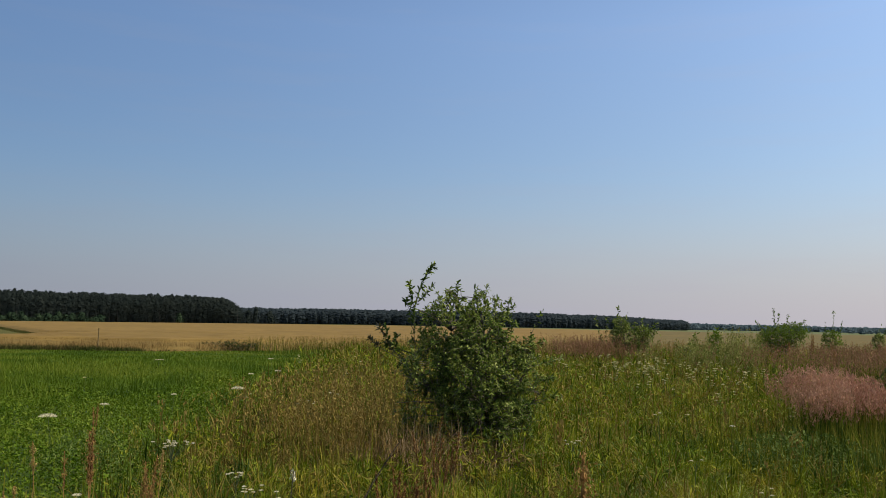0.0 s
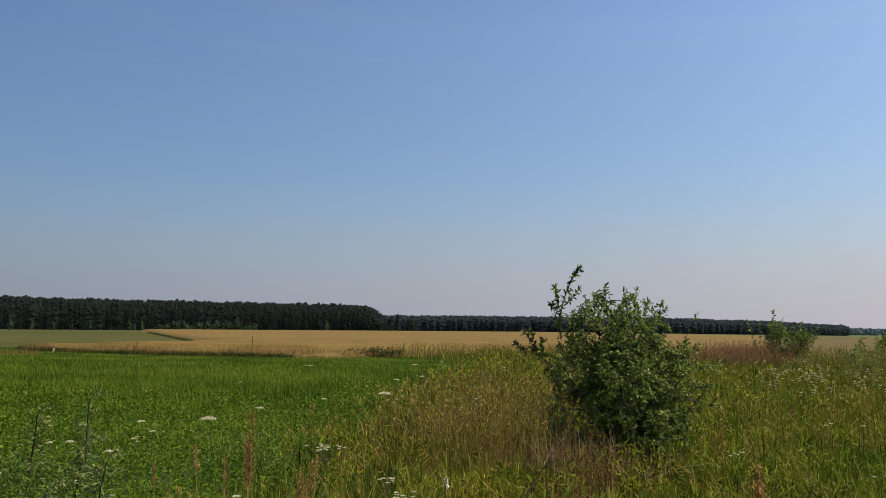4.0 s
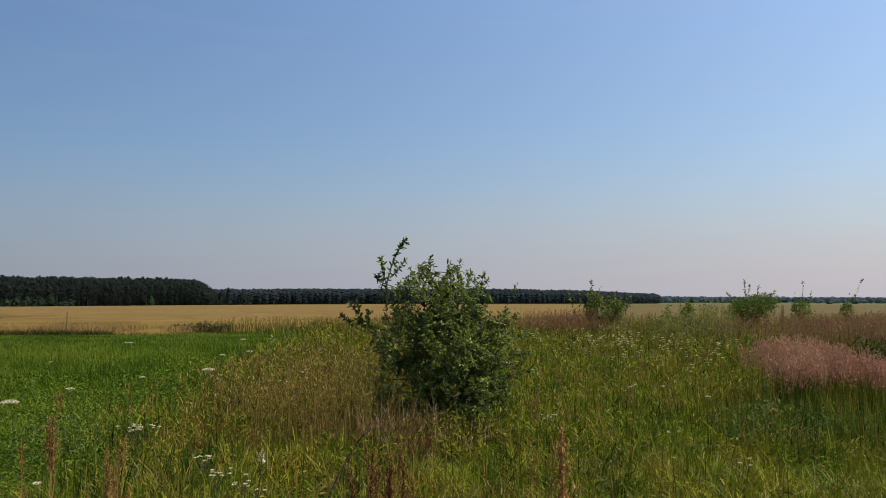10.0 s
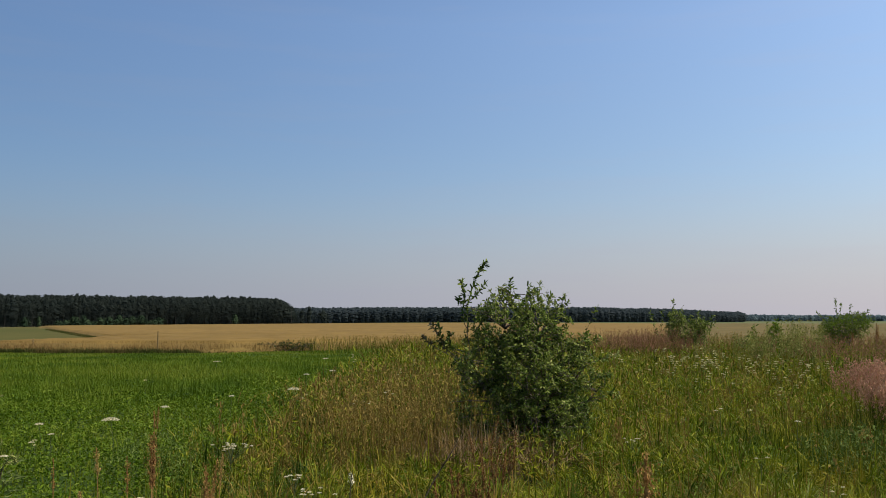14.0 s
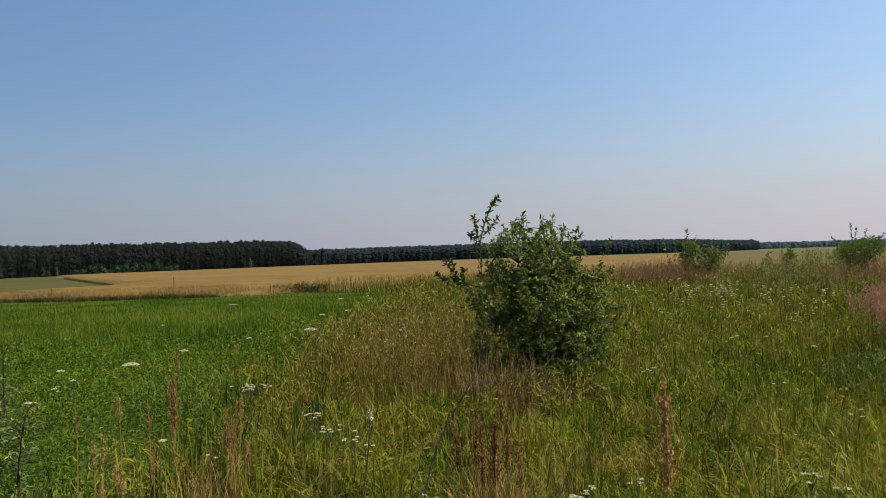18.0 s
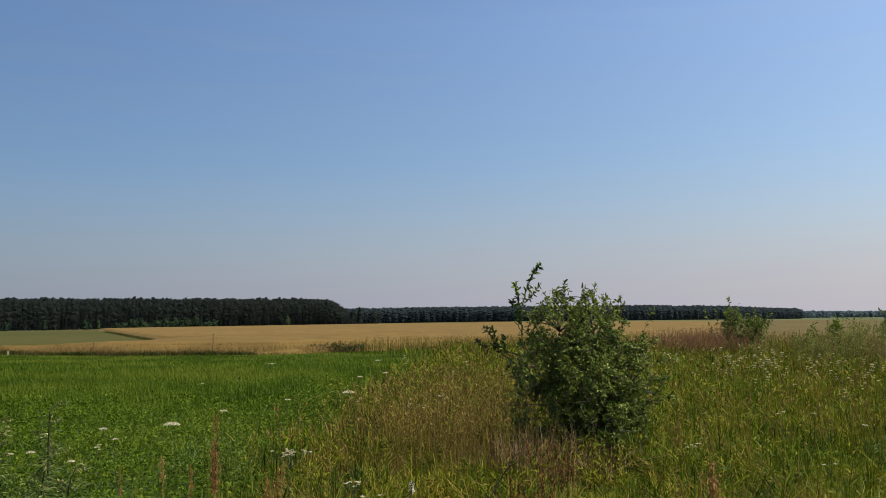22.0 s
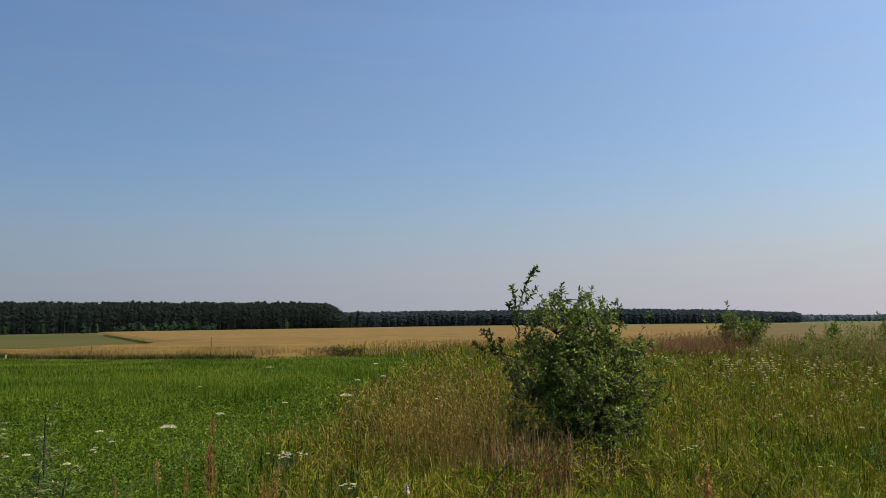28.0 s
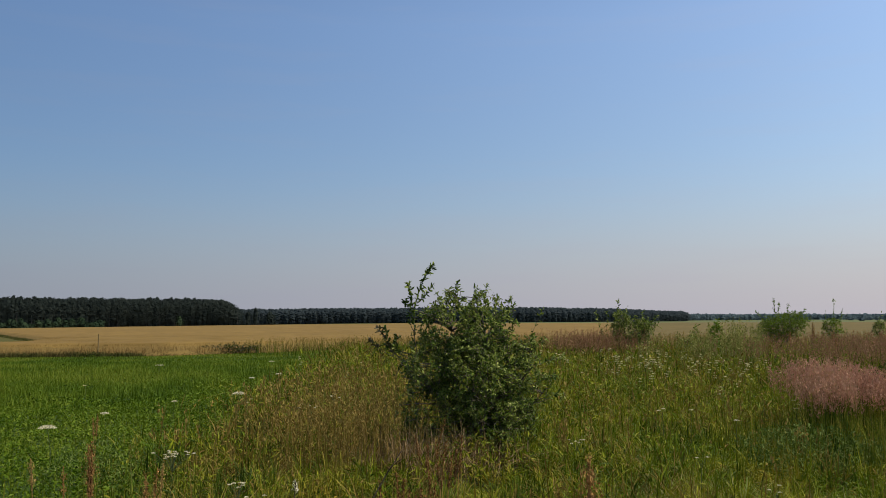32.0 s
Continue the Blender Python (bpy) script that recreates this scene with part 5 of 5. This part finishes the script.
DARK_DOCK = foliage("dark_dock_seed", [(0.090, 0.037, 0.015), (0.165, 0.076, 0.026), (0.270, 0.145, 0.050)], 0.15, 0.8)
ORANGE_DOCK = foliage("golden_dock_seed", [(0.200, 0.095, 0.030), (0.330, 0.175, 0.055), (0.450, 0.275, 0.095)], 0.2, 0.8)
STALK_HEAD = foliage("straw_seed_head", [(0.28, 0.17, 0.05), (0.40, 0.265, 0.085), (0.50, 0.36, 0.13)], 0.3, 0.8)
REDDISH = "golden brown dried dock with rough seed spikes"
for x, y, h, k, fat in ((-0.05, 4.92, 0.76, 1, 2.7), (-0.08, 5.02, 0.66, 1, 1.6), (-0.27, 5.3, 0.73, 1, 1.6), (-0.16, 5.3, 0.74, 1, 1.5), (0.05, 5.3, 0.73, 1, 1.6), (0.08, 5.1, 0.60, 1, 1.2), (0.02, 6.71, 0.76, 3, 1.2), (-0.05, 8.30, 0.74, 2, 1.2), (-0.18, 5.99, 0.64, 2, 1.1), (-2.67, 5.41, 0.78, 1, 0.6), (-2.23, 5.54, 0.78, 1, 0.8),
                        (-2.39, 6.26, 0.83, 2, 1.7), (-1.78, 5.61, 0.76, 3, 1.2), (-1.64, 5.42, 0.70, 2, 0.8), (-1.89, 4.84, 0.64, 1, 0.6), (-1.59, 4.92, 0.64, 1, 0.5), (-3.53, 9.13, 0.72, 2, 0.9),
                        (0.16, 7.4, 0.70, 2, 1.2), (0.10, 7.0, 0.70, 2, 1.2), (4.6, 8.2, 0.8, 2, 0.9), (12.9, 27.5, 1.1, 3, 2.0), (13.4, 32.4, 1.2, 3, 2.2), (14.4, 31.0, 1.1, 3, 2.2), (17.8, 40.5, 1.5, 4, 3.0)):
    dock(x, y, h, k, DARK_DOCK if abs(x) < 0.3 else DOCK, REDDISH, fat, head=0.45 if fat > 1.1 else 0.28)
for x, y, h, k in ((-2.42, 5.43, 0.85, 1), (-1.71, 5.63, 0.78, 1), (-2.29, 4.90, 0.66, 1), (-2.29, 5.03, 0.66, 1), (-2.08, 4.68, 0.60, 1), (-2.02, 4.44, 0.58, 1), (-1.91, 4.47, 0.60, 1), (-1.79, 4.20, 0.55, 1), (-1.57, 4.57, 0.55, 1), (-2.15, 4.22, 0.55, 1), (-2.06, 4.13, 0.50, 1)):
    dock(x, y, h, k, STALK_HEAD, "tall tan grass stalk with a dry narrow seed head", 0.9, "grass_stalk", "grass stalk", 0.24)


dock(0.90, 5.07, 0.90, 1, ORANGE_DOCK, "single thick golden brown dried dock spike", 3.8, head=0.62, tight=0.0)


def tall_weed(x, y, height, label="tall dark-stemmed weed with narrow pale-tipped leaves"):
    root = tagged(new("tall_weed"), label, "weed", "tall weeds by the crop")
    root.location = (x, y, float(hills(x, y)))
    line = bent_line((0, 0, -0.02), (rng.normal(0, 0.03), rng.normal(0, 0.03), height), rng.normal(0, 0.02, 3), 9)
    st, lf, bud = Pile(), Pile(), Pile()
    st.add(*tube(line, np.linspace(0.013, 0.004, 9), 5))
    n = 150
    u = rng.uniform(0.2, 1.0, n) ** 0.8
    c = np.stack([np.interp(u, np.linspace(0, 1, 9), line[:, q]) for q in range(3)], 1)
    a = rng.uniform(0, 2 * np.pi, n)
    el = rng.uniform(-0.3, 0.7, n)
    way = np.stack([np.cos(a) * np.cos(el), np.sin(a) * np.cos(el), np.sin(el)], 1)
    c += way * rng.uniform(0, 0.09, n)[:, None]
    lf.add(*leaves(c, way, rng.uniform(0.05, 0.13, n) * (1.15 - 0.5 * u), rng.uniform(0.012, 0.022, n)))
    # nodding tip and a few side sprays, hung with pale buds
    turn = rng.uniform(-0.6, 0.6)
    for i in range(4):
        b0 = line[-1] if i == 0 else line[-1 - i]
        d = turn if i == 0 else rng.uniform(0, 6.3)
        ln = 0.17 if i == 0 else rng.uniform(0.07, 0.13)
        arc = bent_line(b0, b0 + np.array([ln * math.cos(d), ln * math.sin(d), ln * 0.45]), (0, 0, 0.03), 7)
        spray = Pile()
        spray.add(*tube(arc, np.linspace(0.0035, 0.0015, 7), 3))
        part("side_stem", spray.mesh("side_stem", GREEN_STEM), root)
        m = 30
        at_ = np.repeat(arc[1:], 5, 0)[:m] + rng.normal(0, 0.004, (m, 3))
        dd = rng.normal(size=(m, 3)) * 0.7 + np.array([math.cos(d), math.sin(d), 0.1])
        bud.add(*leaves(at_, dd / np.linalg.norm(dd, axis=1)[:, None], rng.uniform(0.025, 0.06, m), rng.uniform(0.009, 0.015, m)))
    part("stem", st.mesh("stem", DARK_STEM), root)
    part("foliage", lf.mesh("foliage", MUGWORT), root)
    tagged(part("bud_head", bud.mesh("bud_head", GREY_BLADE), root, "pale grey-green buds"), kind="stuff")


for x, y, h in ((-5.22, 6.98, 0.93), (-4.72, 7.05, 0.80), (-4.41, 7.5, 0.90), (-3.98, 6.6, 0.60), (-4.84, 6.30, 0.62), (-4.82, 5.79, 0.60), (-5.5, 7.4, 0.7), (-2.98, 5.3, 0.7), (-3.15, 5.05, 0.55), (-5.9, 7.0, 0.75), (-3.0, 4.6, 0.5)):
    tall_weed(x, y, h)

# grey leafy weeds at the crop's edge and dark herbs near the pink grass
herb = Pile()
for cx_, cy_, rad_, hh, n, ln in ((-3.35, 8.6, 0.5, 0.55, 700, 0.05), (-2.9, 7.9, 0.35, 0.45, 350, 0.045), (-4.7, 6.6, 0.8, 0.5, 2600, 0.055), (-5.3, 6.2, 0.6, 0.4, 1200, 0.055), (3.9, 9.2, 0.75, 0.6, 2300, 0.06), (3.6, 8.7, 0.5, 0.5, 900, 0.055), (4.9, 8.9, 0.8, 0.5, 1500, 0.06), (-3.0, 4.9, 0.4, 0.4, 900, 0.05), (9.3, 15.2, 1.2, 0.7, 1200, 0.09), (10.8, 33.2, 1.2, 0.9, 700, 0.13)):
    a, r = rng.uniform(0, 2 * np.pi, n), rad_ * np.sqrt(rng.random(n))
    x, y = cx_ + r * np.cos(a), cy_ + r * np.sin(a)
    z = hills(x, y) + hh * rng.random(n) ** 0.6 * (1 - 0.4 * (r / rad_) ** 2)
    way = rng.normal(size=(n, 3)) + np.array([0, 0, 0.6])
    way /= np.linalg.norm(way, axis=1)[:, None]
    herb.add(*leaves(np.stack([x, y, z], 1), way, ln * rng.uniform(0.6, 1.3, n), ln * 0.3))
thing("leafy_weeds", herb.mesh("leafy_weeds", WEED_LEAF), "grey-green leafy weeds among the grass", "weeds", kind="stuff")

yellow = Pile()
for cx_, cy_, rad_, hh, n in ((9.2, 27.5, 1.2, 1.5, 2600), (7.6, 26.0, 0.7, 1.2, 900), (10.6, 29.5, 0.8, 1.6, 1500), (7.0, 29.0, 0.7, 1.1, 500)):
    stalk_n = n // 22
    a, r = rng.uniform(0, 2 * np.pi, stalk_n), rad_ * np.sqrt(rng.random(stalk_n))
    sx, sy, top = cx_ + r * np.cos(a), cy_ + r * np.sin(a), hh * rng.uniform(0.65, 1.1, stalk_n)
    yellow.add(*blades(sx, sy, hills(sx, sy), top, np.full(stalk_n, 0.012), np.full(stalk_n, 0.05), 2))
    k = np.repeat(np.arange(stalk_n), 22)
    u = rng.uniform(0.3, 1.0, len(k))
    way = rng.normal(size=(len(k), 3)) + np.array([0, 0, 0.5])
    way /= np.linalg.norm(way, axis=1)[:, None]
    yellow.add(*leaves(np.stack([sx[k], sy[k], hills(sx[k], sy[k]) + top[k] * u], 1), way, rng.uniform(0.06, 0.13, len(k)), rng.uniform(0.02, 0.04, len(k))))
gloom = Pile()
for cx_, cy_, rad_, hh, n in ((6.6, 12.4, 0.5, 1.05, 1300), (7.4, 12.9, 0.6, 1.08, 1500), (8.4, 13.4, 0.7, 1.05, 1400), (9.3, 13.9, 0.6, 0.95, 900)):
    a, r = rng.uniform(0, 2 * np.pi, n), rad_ * np.sqrt(rng.random(n))
    x, y = cx_ + r * np.cos(a), cy_ + r * np.sin(a)
    z = hills(x, y) + hh * rng.random(n) ** 0.6 * (1 - 0.35 * (r / rad_) ** 2)
    way = rng.normal(size=(n, 3)) + np.array([0, 0, 0.4])
    way /= np.linalg.norm(way, axis=1)[:, None]
    gloom.add(*leaves(np.stack([x, y, z], 1), way, rng.uniform(0.05, 0.12, n), rng.uniform(0.02, 0.035, n)))
DARK_WEED = foliage("dark_weed_leaf", [(0.026, 0.038, 0.008), (0.046, 0.062, 0.013), (0.085, 0.09, 0.026)], 0.3, 0.6)
thing("dark_weeds", gloom.mesh("dark_weeds", DARK_WEED), "dark green leafy weeds behind the pink grass", "weeds", kind="stuff")
YELLOW_LEAF = foliage("yellow_weed_leaf", [(0.10, 0.115, 0.020), (0.20, 0.20, 0.045), (0.33, 0.31, 0.10)], 0.35, 0.55)
thing("yellow_weeds", yellow.mesh("yellow_weeds", YELLOW_LEAF), "tall yellow-green leafy weeds in the far meadow", "weeds", kind="stuff")

# flattened grey grass, and dead stalks round the foot of the large bush
flat, dead = Pile(), Pile()
for cx_, cy_, rx_, ry_, n in ((2.28, 7.6, 0.7, 0.8, 420), (2.2, 6.2, 0.5, 0.5, 200), (1.9, 5.4, 0.5, 0.4, 80), (3.3, 6.9, 0.5, 0.5, 160), (4.1, 8.7, 0.6, 0.6, 420)):
    x, y = rng.normal(cx_, rx_ * 0.5, n), rng.normal(cy_, ry_ * 0.5, n)
    flat.add(*blades(x, y, hills(x, y), rng.uniform(0.22, 0.42, n), np.full(n, 0.011), rng.uniform(0.3, 1.5, n), 3))
for cx_, cy_, rx_, ry_, n, h0, h1 in ((-0.3, 9.3, 0.3, 0.3, 90, 0.3, 0.65), (0.45, 9.5, 0.4, 0.15, 60, 0.25, 0.5), (0.0, 6.6, 0.16, 1.2, 170, 0.3, 0.6), (-0.03, 5.05, 0.12, 0.25, 330, 0.3, 0.66), (-0.2, 5.6, 0.28, 0.5, 140, 0.25, 0.5), (0.42, 5.7, 0.14, 0.3, 160, 0.25, 0.5), (0.55, 6.3, 0.25, 0.4, 120, 0.25, 0.45), (-1.75, 5.5, 0.14, 0.3, 150, 0.3, 0.62), (-2.2, 5.2, 0.3, 0.4, 70, 0.3, 0.55), (-1.74, 4.9, 0.10, 0.25, 90, 0.3, 0.5)):
    x, y = rng.normal(cx_, rx_, n), rng.normal(cy_, ry_, n)
    dead.add(*blades(x, y, hills(x, y), rng.uniform(h0, h1, n), np.full(n, 0.0065), np.abs(rng.normal(0.25, 0.3, n)), 3))
DEAD = foliage("dead_stalk", [(0.165, 0.105, 0.028), (0.25, 0.165, 0.047), (0.35, 0.25, 0.08), (0.18, 0.09, 0.028)], 0.15, 0.8)
twigs = Pile()
n = 720
x, y = rng.normal(-0.20, 0.33, n), rng.normal(9.3, 0.2, n)
twigs.add(*blades(x, y, hills(x, y), rng.uniform(0.2, 0.70, n), rng.uniform(0.004, 0.009, n), np.abs(rng.normal(0.6, 0.6, n)), 4))
n = 70
x, y = rng.uniform(0.3, 1.0, n), rng.normal(9.4, 0.1, n)
twigs.add(*blades(x, y, hills(x, y), rng.uniform(0.2, 0.5, n), np.full(n, 0.011), np.abs(rng.normal(0.4, 0.4, n)), 3))
DEAD_TWIG = foliage("dead_twig", [(0.10, 0.062, 0.028), (0.20, 0.130, 0.062), (0.40, 0.29, 0.155)], 0.1, 0.8)
thing("dead_twigs", twigs.mesh("dead_twigs", DEAD_TWIG), "grey-brown dead twigs at the foot of the bush", "dead twigs", kind="stuff")
thing("flattened_grass", flat.mesh("flattened_grass", GREY_BLADE), "flattened grey-green grass lying in a tangle", "grass", kind="stuff")
thing("dead_stalks", dead.mesh("dead_stalks", DEAD), "brown dead stalks among the grass", "dead stalks", kind="stuff")
for foot, top, bend in (((-0.45, 4.9, 0), (-0.16, 5.35, 0.92), (-0.10, 0, 0.02)), ((-0.62, 4.8, 0), (-0.50, 5.0, 0.42), (0.02, 0, 0)), ((0.0, 4.5, 0.0), (0.36, 4.78, 0.46), (-0.02, 0, 0.06))):
    root = tagged(new("dry_stem"), "thin dark bent dry stem rising from the grass", "dry stem", "dry stems")
    root.location = (foot[0], foot[1], float(hills(foot[0], foot[1])))
    line = bent_line((0, 0, -0.02), (top[0] - foot[0], top[1] - foot[1], top[2]), bend, 9)
    st, sd = Pile(), Pile()
    st.add(*tube(line, np.linspace(0.008, 0.003, 9), 5))
    part("stem", st.mesh("stem", DARK_STEM), root)
    for j in range(4):
        sd = Pile()
        b0 = line[4 + j]
        sd.add(*tube(bent_line(b0, b0 + np.array([rng.uniform(0.02, 0.12), rng.normal(0, 0.05), rng.uniform(0.05, 0.14)]), (0, 0, 0.01), 4), np.linspace(0.003, 0.0015, 4), 3))
        part("side_twig", sd.mesh("side_twig", DARK_STEM), root)

# ---- along the field edge ----
bush("weed_clump", (-11.2, 43.6), [(0, 0, 0.28, 1.7, 0.5, 0.22), (0.9, 0, 0.36, 1.1, 0.5, 0.24)], [], 190, 10, 0.075, DARK_WEED, "low dark green weed clump at the grain's edge", "weeds", n_stems=4, spread=0.9)
for x, y, h in ((-16.62, 40.9, 1.12), (-23.4, 41.6, 0.72)):
    bm = bmesh.new()
    bmesh.ops.create_cone(bm, cap_ends=True, segments=8, radius1=0.034, radius2=0.028, depth=h)
    bmesh.ops.translate(bm, verts=bm.verts, vec=(0, 0, h / 2 - 0.02))
    bmesh.ops.bevel(bm, geom=[e for e in bm.edges if e.calc_face_angle(0) > 1.0], offset=0.006, segments=1, affect="EDGES")
    me = bpy.data.meshes.new("field_post")
    bm.to_mesh(me)
    bm.free()
    me.materials.append(WOOD)
    post = thing("field_post", me, "thin weathered wooden post at the grain's edge", "post", "field posts")
    post.matrix_world = pose(x, y, float(hills(x, y)), 2, 1, 0)
bm = bmesh.new()
bmesh.ops.create_cube(bm, size=1)
bmesh.ops.scale(bm, verts=bm.verts, vec=(0.08, 0.04, 0.26))
bmesh.ops.bevel(bm, geom=list(bm.edges), offset=0.008, segments=2, affect="EDGES")
me = bpy.data.meshes.new("marker_stake")
bm.to_mesh(me)
bm.free()
me.materials.append(MARKER)
stake = thing("marker_stake", me, "small cream-white marker stake at the crop's edge", "marker stake")
stake.matrix_world = pose(-27.8, 41.0, float(hills(-27.8, 41.0)) + 0.12, 0, 6, 20)
